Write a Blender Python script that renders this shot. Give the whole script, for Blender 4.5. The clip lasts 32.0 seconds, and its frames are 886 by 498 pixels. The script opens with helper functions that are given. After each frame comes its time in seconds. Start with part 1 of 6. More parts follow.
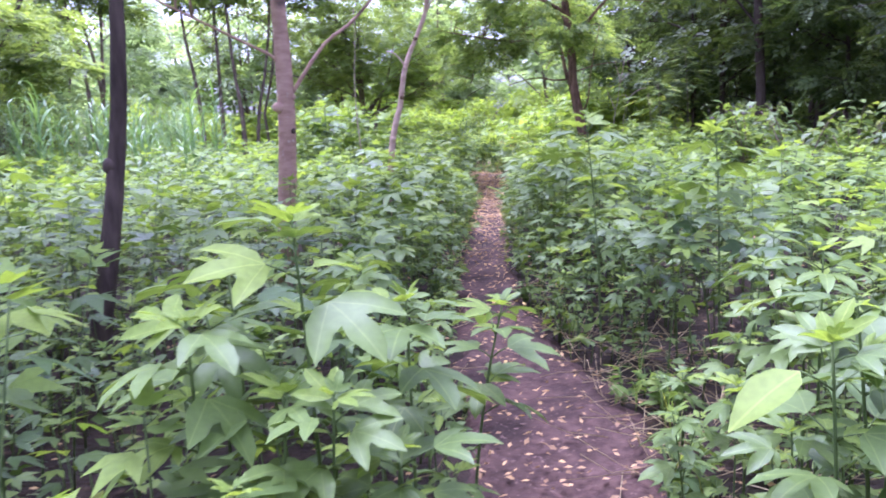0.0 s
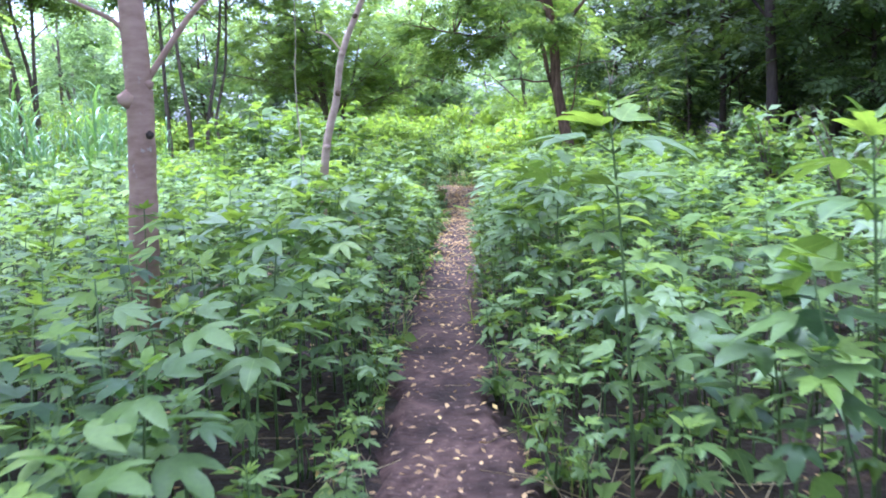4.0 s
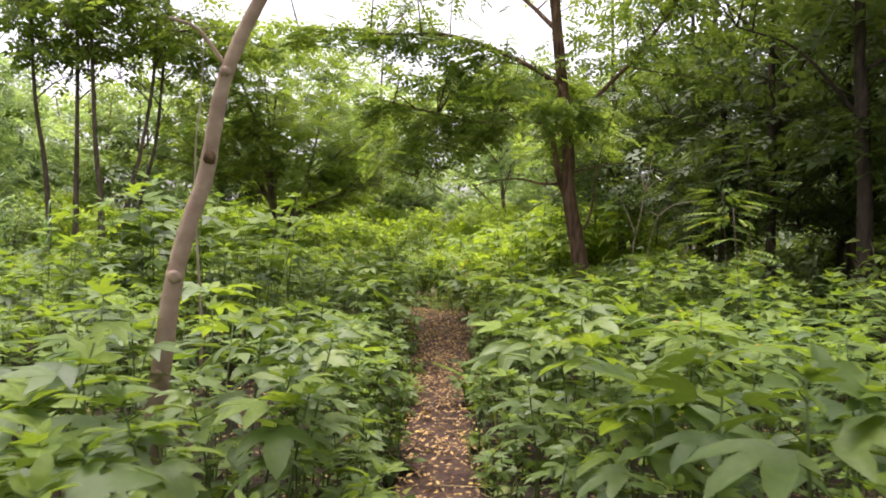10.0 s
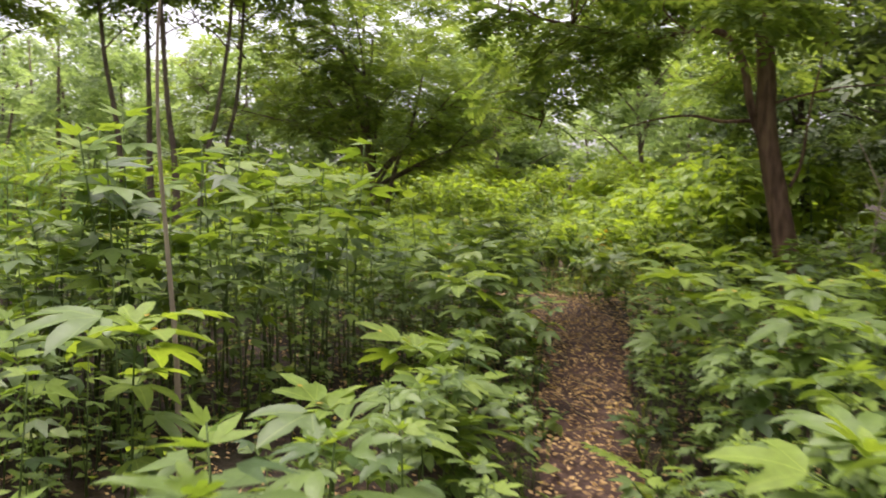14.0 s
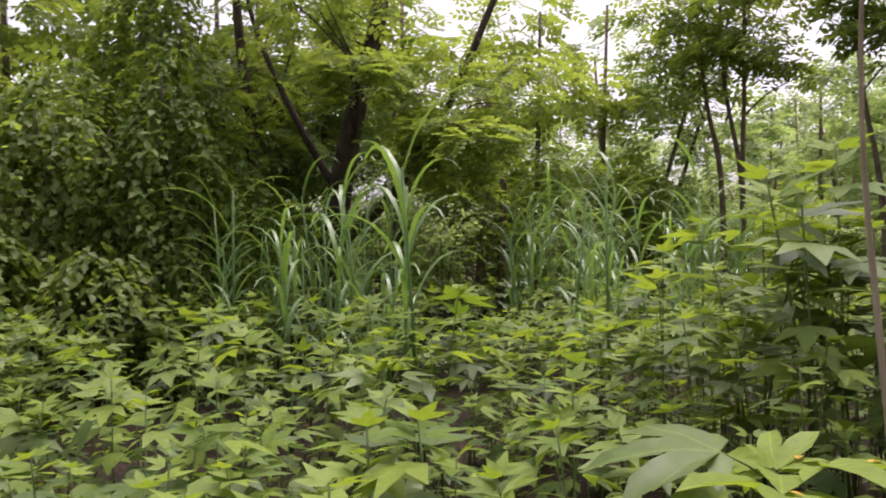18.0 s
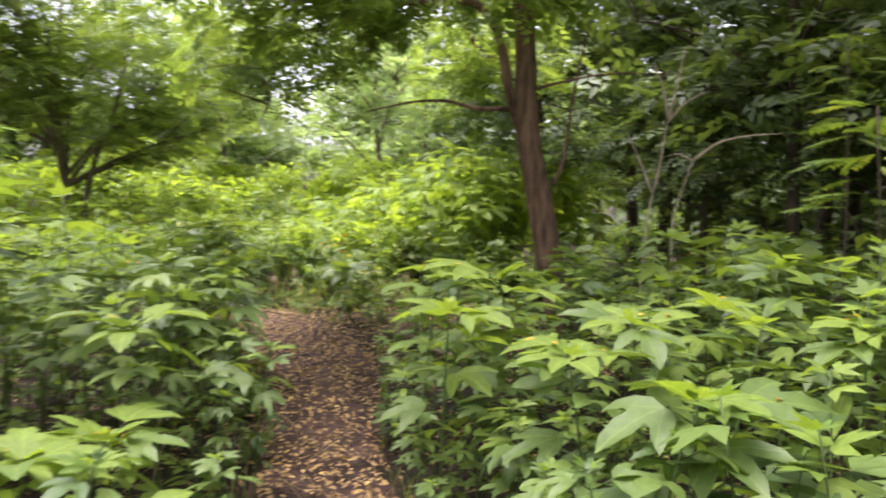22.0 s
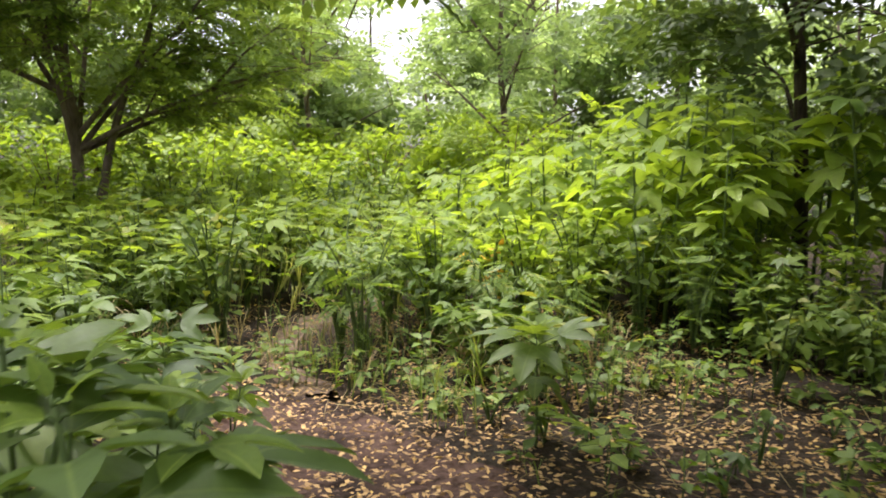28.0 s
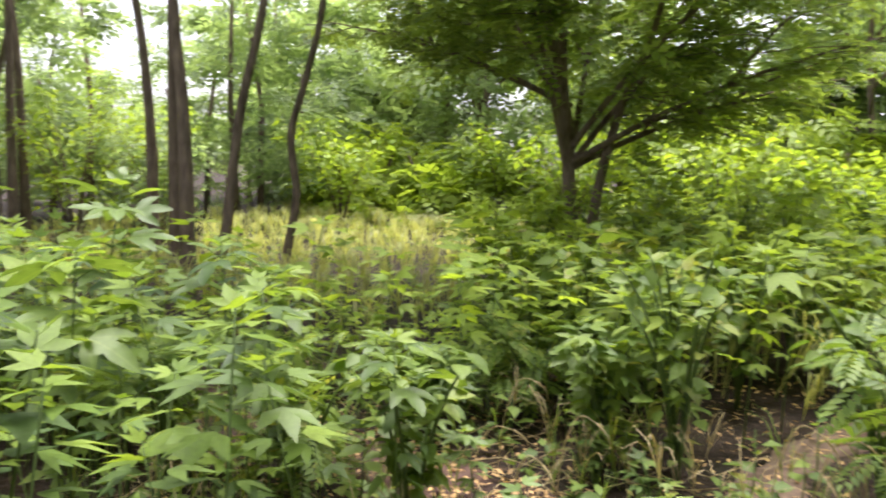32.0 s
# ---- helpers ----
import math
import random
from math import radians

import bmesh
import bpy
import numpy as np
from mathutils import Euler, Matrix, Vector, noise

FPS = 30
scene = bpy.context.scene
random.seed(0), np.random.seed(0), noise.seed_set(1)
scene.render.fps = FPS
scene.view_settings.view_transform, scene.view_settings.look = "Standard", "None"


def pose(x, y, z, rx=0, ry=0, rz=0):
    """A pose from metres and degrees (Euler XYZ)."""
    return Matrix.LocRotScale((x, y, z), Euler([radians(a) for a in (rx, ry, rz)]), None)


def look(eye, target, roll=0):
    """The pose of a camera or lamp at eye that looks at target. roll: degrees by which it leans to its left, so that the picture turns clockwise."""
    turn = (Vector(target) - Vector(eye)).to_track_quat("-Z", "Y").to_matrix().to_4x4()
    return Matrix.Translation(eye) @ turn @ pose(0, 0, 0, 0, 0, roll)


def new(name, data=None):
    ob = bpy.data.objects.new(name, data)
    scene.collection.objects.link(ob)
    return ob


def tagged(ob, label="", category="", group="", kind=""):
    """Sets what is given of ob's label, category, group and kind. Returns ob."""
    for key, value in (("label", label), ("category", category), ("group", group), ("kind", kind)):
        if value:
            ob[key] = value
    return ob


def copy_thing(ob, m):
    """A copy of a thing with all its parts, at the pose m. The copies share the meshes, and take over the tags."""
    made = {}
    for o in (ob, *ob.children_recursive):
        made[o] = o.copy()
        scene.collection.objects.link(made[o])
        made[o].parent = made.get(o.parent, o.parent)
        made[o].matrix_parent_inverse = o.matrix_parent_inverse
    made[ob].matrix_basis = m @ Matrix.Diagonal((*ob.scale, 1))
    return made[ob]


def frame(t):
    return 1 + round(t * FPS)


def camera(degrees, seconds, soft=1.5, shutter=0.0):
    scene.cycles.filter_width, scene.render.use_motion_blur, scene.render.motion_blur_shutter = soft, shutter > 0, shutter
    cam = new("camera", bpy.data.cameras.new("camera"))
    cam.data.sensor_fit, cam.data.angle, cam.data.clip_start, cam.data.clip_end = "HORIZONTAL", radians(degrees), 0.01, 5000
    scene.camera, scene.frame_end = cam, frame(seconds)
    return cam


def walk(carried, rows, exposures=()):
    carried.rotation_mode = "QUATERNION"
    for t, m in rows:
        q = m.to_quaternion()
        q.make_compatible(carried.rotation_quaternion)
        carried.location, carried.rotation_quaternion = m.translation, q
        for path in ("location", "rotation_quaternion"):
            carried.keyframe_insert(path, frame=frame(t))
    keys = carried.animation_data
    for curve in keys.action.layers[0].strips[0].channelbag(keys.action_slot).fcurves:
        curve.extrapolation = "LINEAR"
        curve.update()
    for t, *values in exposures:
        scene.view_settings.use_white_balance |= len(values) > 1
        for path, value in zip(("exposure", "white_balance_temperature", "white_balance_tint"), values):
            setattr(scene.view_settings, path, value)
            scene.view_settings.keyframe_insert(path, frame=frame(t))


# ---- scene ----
cam = camera(58.0, 32.0, soft=1.8, shutter=0.5)
PATH = [
    (0.0, (0.006, 0.001, 1.458), (-0.104, 4.935, 0.654), -2.07),
    (0.5, (-0.003, 0.194, 1.448), (0.080, 5.131, 0.664), -2.14),
    (1.0, (0.006, 0.427, 1.431), (0.165, 5.355, 0.599), -3.06),
    (1.5, (0.040, 0.654, 1.418), (0.198, 5.589, 0.629), -3.14),
    (2.0, (0.054, 0.918, 1.392), (0.349, 5.849, 0.620), -2.62),
    (2.5, (0.089, 1.173, 1.376), (0.499, 6.089, 0.558), -2.91),
    (4.5, (0.247, 2.653, 1.397), (0.202, 7.607, 0.723), -1.58),
    (5.0, (0.225, 2.986, 1.405), (0.246, 7.959, 0.887), -1.40),
    (5.5, (0.233, 3.248, 1.435), (0.121, 8.232, 1.061), -2.14),
    (6.0, (0.270, 3.511, 1.455), (-0.019, 8.501, 1.313), -1.41),
    (6.5, (0.235, 3.805, 1.452), (0.071, 8.802, 1.366), -0.59),
    (7.0, (0.187, 4.092, 1.457), (0.141, 9.091, 1.443), -0.09),
    (7.5, (0.189, 4.412, 1.464), (0.055, 9.410, 1.434), -0.20),
    (8.0, (0.184, 4.747, 1.472), (0.066, 9.745, 1.402), 0.21),
    (8.5, (0.151, 5.130, 1.479), (0.223, 10.129, 1.399), 1.14),
    (9.0, (0.158, 5.559, 1.458), (0.259, 10.557, 1.364), 1.36),
    (9.5, (0.149, 5.929, 1.449), (0.332, 10.922, 1.254), 1.84),
    (10.0, (0.126, 6.293, 1.451), (0.410, 11.284, 1.347), 1.65),
    (10.5, (0.159, 6.673, 1.433), (0.384, 11.667, 1.310), 1.03),
    (11.0, (0.153, 7.098, 1.407), (0.370, 12.085, 1.117), 1.85),
    (11.5, (0.151, 7.493, 1.408), (0.460, 12.473, 1.083), 2.42),
    (12.0, (0.185, 7.922, 1.399), (0.357, 12.908, 1.062), 1.19),
    (12.5, (0.167, 8.340, 1.394), (0.244, 13.328, 1.047), 0.97),
    (13.0, (0.135, 8.724, 1.415), (0.214, 13.711, 1.057), 0.45),
    (13.5, (0.154, 9.093, 1.447), (0.008, 14.075, 1.048), 0.41),
    (15.5, (-0.030, 10.566, 1.471), (-1.663, 15.292, 1.502), 0.73),
    (16.0, (-0.096, 10.691, 1.472), (-2.280, 15.185, 1.646), -0.05),
    (16.5, (-0.100, 10.720, 1.475), (-3.028, 14.770, 1.656), -0.17),
    (17.0, (-0.106, 10.699, 1.478), (-3.645, 14.228, 1.635), -0.69),
    (17.5, (-0.121, 10.680, 1.472), (-4.113, 13.690, 1.563), -1.38),
    (18.0, (-0.141, 10.671, 1.466), (-4.340, 13.386, 1.472), -1.22),
    (18.5, (-0.158, 10.664, 1.464), (-4.405, 13.304, 1.426), -0.79),
    (19.0, (-0.159, 10.680, 1.461), (-4.188, 13.639, 1.375), -0.26),
    (19.5, (-0.155, 10.740, 1.451), (-3.642, 14.320, 1.285), -0.34),
    (20.0, (-0.150, 10.819, 1.441), (-2.752, 15.081, 1.186), -0.18),
    (20.5, (-0.090, 10.847, 1.448), (-1.700, 15.571, 1.141), -0.27),
    (21.0, (0.045, 10.872, 1.460), (-0.628, 15.818, 1.166), -0.69),
    (21.5, (0.202, 10.966, 1.458), (0.468, 15.955, 1.254), 0.38),
    (22.0, (0.290, 11.138, 1.441), (1.444, 15.992, 1.114), 1.12),
    (22.5, (0.292, 11.389, 1.437), (1.771, 16.157, 1.156), -0.34),
    (23.0, (0.322, 11.726, 1.417), (1.593, 16.555, 1.166), -0.70),
    (23.5, (0.359, 12.118, 1.401), (1.335, 17.017, 1.178), 0.50),
    (24.0, (0.359, 12.568, 1.405), (1.034, 17.516, 1.146), 0.96),
    (24.5, (0.408, 13.047, 1.405), (0.926, 18.013, 1.137), 0.68),
    (25.0, (0.436, 13.501, 1.403), (0.832, 18.476, 1.109), 0.55),
    (25.5, (0.446, 13.960, 1.432), (0.794, 18.937, 1.099), 0.29),
    (27.5, (0.311, 15.851, 1.464), (0.987, 20.785, 1.017), 0.74),
    (28.0, (0.315, 16.264, 1.464), (0.932, 21.198, 0.938), 1.42),
    (28.5, (0.344, 16.666, 1.474), (0.800, 21.601, 0.817), 1.30),
    (29.0, (0.386, 17.054, 1.490), (0.382, 22.011, 0.834), 0.32),
    (29.5, (0.418, 17.462, 1.480), (0.313, 22.410, 0.771), 0.89),
    (30.0, (0.455, 17.812, 1.471), (0.063, 22.747, 0.765), 0.43),
    (30.5, (0.468, 18.084, 1.475), (-0.307, 22.968, 0.734), 0.08),
    (31.0, (0.424, 18.327, 1.478), (-0.544, 23.182, 0.779), 0.68),
    (31.5, (0.380, 18.478, 1.492), (-1.542, 23.060, 0.931), 0.97),
    (32.0, (0.331, 18.542, 1.503), (-2.207, 22.817, 0.970), 1.37),
]
EXPOSURES = [
    (0.0, 2.0, 4920, 51),
    (2.5, 2.22, 4880, 48),
    (4.5, 2.05, 4550, 22),
    (5.3, 1.85, 4550, 22),
    (6.0, 1.14, 5100, 20),
    (6.8, 1.03, 6000, 22),
    (9.0, 1.10, 6400, 22),
    (11.0, 1.36, 6600, 20),
    (12.0, 1.44, 6650, 20),
    (16.0, 0.72, 6500, 25),
    (18.5, 0.74, 6500, 30),
    (20.0, 1.14, 7050, 18),
    (22.0, 1.72, 6200, 24),
    (23.4, 1.68, 6250, 22),
    (25.0, 1.60, 6450, 19),
    (28.0, 1.47, 6450, 16),
    (30.0, 1.65, 6300, 18),
    (32.0, 1.63, 6300, 18),
]
walk(cam, [(t, look(eye, target, roll)) for t, eye, target, roll in PATH], EXPOSURES)

# ---- world and light: bright overcast summer day, brighter over the clearing ahead ----
SUN_EL, SUN_AZ = 72.0, 25.0          # degrees: height, and turn to the left of the path's heading
world = bpy.data.worlds.new("overcast_sky")
scene.world = world
world.use_nodes = True
wn, wl = world.node_tree.nodes, world.node_tree.links
sky = wn.new("ShaderNodeTexSky")
sky.sky_type, sky.sun_disc = "NISHITA", False
sky.sun_elevation, sky.sun_rotation = radians(SUN_EL), radians(-SUN_AZ)
sky.dust_density, sky.air_density, sky.ozone_density = 4.0, 1.0, 1.0
grey = wn.new("ShaderNodeHueSaturation")
grey.inputs["Saturation"].default_value = 0.25
wl.new(sky.outputs["Color"], grey.inputs["Color"])
wl.new(grey.outputs["Color"], wn["Background"].inputs["Color"])
wn["Background"].inputs["Strength"].default_value = 0.15
sun = new("sun", bpy.data.lights.new("sun", "SUN"))
sun.data.energy, sun.data.angle, sun.data.color = 2.6, radians(40), (1.0, 0.97, 0.90)
sun.matrix_world = look((-math.sin(radians(SUN_AZ)) * 40, math.cos(radians(SUN_AZ)) * 40, math.tan(radians(SUN_EL)) * 40), (0, 0, 0))

# ---- materials ----


def leaf_mat(name, dark, light, tip=None, trans=0.38, rough=0.5, gloss=0.3, vein=False, shine=(1.5, 1.45, 0.6)):
    """Leaf tissue: colour varies from leaf to leaf and thing to thing; light shines through."""
    m = bpy.data.materials.new(name)
    m.use_nodes = True
    n, l = m.node_tree.nodes, m.node_tree.links
    p = n["Principled BSDF"]
    geo, obi, tex = n.new("ShaderNodeNewGeometry"), n.new("ShaderNodeObjectInfo"), n.new("ShaderNodeTexNoise")
    tc = n.new("ShaderNodeTexCoord")
    tex.inputs["Scale"].default_value = 1.3
    l.new(geo.outputs["Position"], tex.inputs["Vector"])
    add = n.new("ShaderNodeMath"); add.operation = "MULTIPLY_ADD"
    add.inputs[1].default_value = 0.55
    l.new(geo.outputs["Random Per Island"], add.inputs[0])
    half = n.new("ShaderNodeMath"); half.operation = "MULTIPLY"; half.inputs[1].default_value = 0.25
    l.new(obi.outputs["Random"], half.inputs[0]); l.new(half.outputs[0], add.inputs[2])
    mixf = n.new("ShaderNodeMath"); mixf.operation = "MULTIPLY_ADD"; mixf.inputs[1].default_value = 0.5
    l.new(tex.outputs["Fac"], mixf.inputs[0]); l.new(add.outputs[0], mixf.inputs[2])
    ramp = n.new("ShaderNodeValToRGB")
    ramp.color_ramp.elements[0].position, ramp.color_ramp.elements[0].color = 0.2, (*dark, 1)
    ramp.color_ramp.elements[1].position, ramp.color_ramp.elements[1].color = 0.85, (*light, 1)
    if tip:
        e = ramp.color_ramp.elements.new(0.98); e.color = (*tip, 1)
    l.new(mixf.outputs[0], ramp.inputs["Fac"])
    fine = n.new("ShaderNodeTexNoise"); fine.inputs["Scale"].default_value = 9 if vein else 60; fine.inputs["Detail"].default_value = 3
    l.new(tc.outputs["Object"], fine.inputs["Vector"])
    hs = n.new("ShaderNodeHueSaturation")
    mr = n.new("ShaderNodeMapRange"); mr.inputs["To Min"].default_value, mr.inputs["To Max"].default_value = 0.75, 1.25
    l.new(fine.outputs["Fac"], mr.inputs["Value"]); l.new(mr.outputs[0], hs.inputs["Value"])
    hue = ramp.outputs["Color"]
    if vein:
        # pale midrib and two side ribs, in the leaf's own lengths, and a few holes of brown
        sep = n.new("ShaderNodeSeparateXYZ"); l.new(tc.outputs["Object"], sep.inputs[0])
        ay = n.new("ShaderNodeMath"); ay.operation = "ABSOLUTE"; l.new(sep.outputs["Y"], ay.inputs[0])
        off = n.new("ShaderNodeMath"); off.operation = "MULTIPLY_ADD"; off.inputs[1].default_value = -1.02
        l.new(sep.outputs["X"], off.inputs[0]); l.new(ay.outputs[0], off.inputs[2])
        ab = n.new("ShaderNodeMath"); ab.operation = "ABSOLUTE"; l.new(off.outputs[0], ab.inputs[0])
        mn = n.new("ShaderNodeMath"); mn.operation = "MINIMUM"; l.new(ay.outputs[0], mn.inputs[0]); l.new(ab.outputs[0], mn.inputs[1])
        rib = n.new("ShaderNodeMapRange"); rib.inputs["From Min"].default_value, rib.inputs["From Max"].default_value = 0.004, 0.02
        rib.inputs["To Min"].default_value, rib.inputs["To Max"].default_value = 0.36, 0.0
        l.new(mn.outputs[0], rib.inputs["Value"])
        mv = n.new("ShaderNodeMix"); mv.data_type = "RGBA"; mv.inputs["B"].default_value = (light[0] * 1.8, light[1] * 1.6, light[2] * 1.8, 1)
        l.new(rib.outputs[0], mv.inputs["Factor"]); l.new(hue, mv.inputs["A"])
        hue = mv.outputs["Result"]
    l.new(hue, hs.inputs["Color"]); l.new(hs.outputs["Color"], p.inputs["Base Color"])
    bump = n.new("ShaderNodeBump"); bump.inputs["Strength"].default_value = 0.25; bump.inputs["Distance"].default_value = 0.004
    l.new(fine.outputs["Fac"], bump.inputs["Height"]); l.new(bump.outputs[0], p.inputs["Normal"])
    p.inputs["Roughness"].default_value, p.inputs["Specular IOR Level"].default_value = rough, gloss
    tr, mx = n.new("ShaderNodeBsdfTranslucent"), n.new("ShaderNodeMixShader")
    warm = n.new("ShaderNodeMix"); warm.data_type = "RGBA"; warm.blend_type = "MULTIPLY"
    warm.inputs["Factor"].default_value = 1.0
    l.new(hs.outputs["Color"], warm.inputs["A"]); warm.inputs["B"].default_value = (*shine, 1)
    l.new(warm.outputs["Result"], tr.inputs["Color"])
    mx.inputs[0].default_value = trans
    l.new(p.outputs[0], mx.inputs[1]); l.new(tr.outputs[0], mx.inputs[2]); l.new(mx.outputs[0], n["Material Output"].inputs["Surface"])
    return m


def rough_mat(name, c1, c2, scale=12.0, stretch=(1, 1, 1), bump=0.5, dist=0.01, rough=0.9, spots=None, blotch=None):
    """Bark, soil, wood: two colours mixed by noise at two scales, with relief."""
    m = bpy.data.materials.new(name)
    m.use_nodes = True
    n, l = m.node_tree.nodes, m.node_tree.links
    p = n["Principled BSDF"]
    tc, mp = n.new("ShaderNodeTexCoord"), n.new("ShaderNodeMapping")
    mp.inputs["Scale"].default_value = stretch
    l.new(tc.outputs["Object"], mp.inputs["Vector"])
    a, b = n.new("ShaderNodeTexNoise"), n.new("ShaderNodeTexNoise")
    a.inputs["Scale"].default_value, a.inputs["Detail"].default_value = scale, 8
    b.inputs["Scale"].default_value, b.inputs["Detail"].default_value = scale * 0.13, 3
    l.new(mp.outputs[0], a.inputs["Vector"]); l.new(tc.outputs["Object"], b.inputs["Vector"])
    ad = n.new("ShaderNodeMath"); ad.operation = "MULTIPLY_ADD"; ad.inputs[1].default_value = 0.6
    mu = n.new("ShaderNodeMath"); mu.operation = "MULTIPLY"; mu.inputs[1].default_value = 0.45
    l.new(b.outputs["Fac"], mu.inputs[0]); l.new(a.outputs["Fac"], ad.inputs[0]); l.new(mu.outputs[0], ad.inputs[2])
    ramp = n.new("ShaderNodeValToRGB")
    ramp.color_ramp.elements[0].position, ramp.color_ramp.elements[0].color = 0.36, (*c1, 1)
    ramp.color_ramp.elements[1].position, ramp.color_ramp.elements[1].color = 0.68, (*c2, 1)
    l.new(ad.outputs[0], ramp.inputs["Fac"])
    out = ramp.outputs["Color"]
    for col, sc, lo, hi in [s for s in (spots, blotch) if s]:
        v = n.new("ShaderNodeTexNoise"); v.inputs["Scale"].default_value = sc; v.inputs["Detail"].default_value = 4
        l.new(tc.outputs["Object"], v.inputs["Vector"])
        r = n.new("ShaderNodeMapRange"); r.inputs["From Min"].default_value, r.inputs["From Max"].default_value = lo, hi
        l.new(v.outputs["Fac"], r.inputs["Value"])
        mix = n.new("ShaderNodeMix"); mix.data_type = "RGBA"
        l.new(r.outputs[0], mix.inputs["Factor"]); l.new(out, mix.inputs["A"]); mix.inputs["B"].default_value = (*col, 1)
        out = mix.outputs["Result"]
    l.new(out, p.inputs["Base Color"])
    bp = n.new("ShaderNodeBump"); bp.inputs["Strength"].default_value = bump; bp.inputs["Distance"].default_value = dist
    l.new(a.outputs["Fac"], bp.inputs["Height"]); l.new(bp.outputs[0], p.inputs["Normal"])
    p.inputs["Roughness"].default_value, p.inputs["Specular IOR Level"].default_value = rough, 0.15
    return m


M_RAG = leaf_mat("ragweed_leaf", (0.032, 0.070, 0.017), (0.14, 0.208, 0.045), (0.20, 0.27, 0.055), trans=0.31, rough=0.46, gloss=0.30)
# for young leaves, and for field leaves coloured as lit from the clearing
M_RAGY = leaf_mat("young_or_lit_ragweed_leaf", (0.105, 0.18, 0.028), (0.225, 0.31, 0.055), trans=0.42, rough=0.52, gloss=0.2)
M_RAGV = leaf_mat("veined_ragweed_leaf", (0.032, 0.070, 0.017), (0.14, 0.208, 0.045), (0.20, 0.27, 0.055), trans=0.31, rough=0.46, gloss=0.30, vein=True)
M_RAGYV = leaf_mat("veined_young_leaf", (0.105, 0.18, 0.028), (0.225, 0.31, 0.055), trans=0.42, rough=0.52, gloss=0.2, vein=True)
M_STEM = rough_mat("green_stem", (0.06, 0.095, 0.03), (0.13, 0.18, 0.055), 30, (1, 1, 0.2), 0.2, 0.003, 0.6)
M_TREE = leaf_mat("tree_leaf", (0.088, 0.148, 0.038), (0.225, 0.30, 0.08), trans=0.56)
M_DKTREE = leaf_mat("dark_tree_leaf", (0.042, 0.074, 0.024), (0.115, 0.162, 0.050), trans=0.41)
# lighter, yellower shrub leaf: the clearing's sunlight is put into the colour
M_SUNLIT = leaf_mat("sunlit_clearing_leaf", (0.14, 0.225, 0.026), (0.29, 0.385, 0.055), trans=0.52)
M_SHRUB = leaf_mat("shrub_leaf", (0.062, 0.118, 0.022), (0.17, 0.245, 0.045), (0.26, 0.28, 0.06), trans=0.40)
# paler and greyer than near leaves: distance haze is put into the colour
M_FAR = leaf_mat("hazed_far_leaf", (0.13, 0.19, 0.09), (0.31, 0.39, 0.17), trans=0.55, shine=(1.35, 1.4, 0.8))
M_CANE = leaf_mat("cane_blade", (0.07, 0.15, 0.04), (0.16, 0.27, 0.09), trans=0.35, rough=0.35, gloss=0.5)
M_GRASS = leaf_mat("meadow_grass", (0.23, 0.27, 0.085), (0.42, 0.43, 0.18), trans=0.45)
M_STRAW = leaf_mat("dry_straw", (0.22, 0.16, 0.08), (0.42, 0.34, 0.18), trans=0.2, rough=0.7)
M_LITTER = leaf_mat("fallen_leaf", (0.11, 0.055, 0.028), (0.54, 0.355, 0.15), (0.70, 0.50, 0.12), trans=0.15, rough=0.7)
M_ORANGE = leaf_mat("turning_leaf", (0.45, 0.22, 0.03), (0.60, 0.38, 0.05), trans=0.3)
M_SOIL = rough_mat("woodland_soil", (0.010, 0.007, 0.005), (0.046, 0.031, 0.020), 26, bump=1.0, dist=0.03, spots=((0.075, 0.048, 0.028), 9, 0.58, 0.70), blotch=((0.022, 0.018, 0.010), 2.5, 0.5, 0.66))
M_PATH = rough_mat("trodden_earth", (0.034, 0.019, 0.015), (0.105, 0.063, 0.047), 22, bump=0.9, dist=0.02, spots=((0.026, 0.016, 0.012), 2.2, 0.48, 0.66), blotch=((0.16, 0.105, 0.08), 38, 0.62, 0.72))
M_DRY = rough_mat("dry_earth", (0.075, 0.05, 0.034), (0.19, 0.135, 0.095), 18, bump=0.7)
M_BARKD = rough_mat("dark_bark", (0.030, 0.022, 0.018), (0.105, 0.078, 0.062), 20, (1, 1, 0.22), 0.9, 0.02)
M_BARKB = rough_mat("brown_bark", (0.050, 0.028, 0.018), (0.25, 0.155, 0.098), 26, (1, 1, 0.14), 1.0, 0.045)
M_BARKP = rough_mat("smooth_pinkish_bark", (0.25, 0.148, 0.105), (0.44, 0.29, 0.215), 9, (1, 1, 2.5), 0.35, 0.006, 0.75, spots=((0.42, 0.36, 0.31), 14, 0.66, 0.74), blotch=((0.10, 0.07, 0.055), 3.5, 0.6, 0.75))
M_BARKT = rough_mat("tan_smooth_bark", (0.30, 0.195, 0.15), (0.52, 0.375, 0.29), 12, (1, 1, 1.5), 0.4, 0.006, 0.75, blotch=((0.09, 0.06, 0.045), 4, 0.6, 0.75))
M_BARKG = rough_mat("grey_brown_bark", (0.075, 0.055, 0.042), (0.22, 0.165, 0.125), 18, (1, 1, 0.25), 0.8, 0.015)
M_DEAD = rough_mat("bleached_dead_wood", (0.24, 0.18, 0.13), (0.46, 0.37, 0.28), 24, (1, 1, 0.2), 0.5, 0.008)
M_LOG = rough_mat("rotting_log", (0.045, 0.030, 0.02), (0.19, 0.125, 0.08), 22, (1, 1, 1), 0.9, 0.015)

# ---- mesh tools ----
RNG = np.random.default_rng(7)


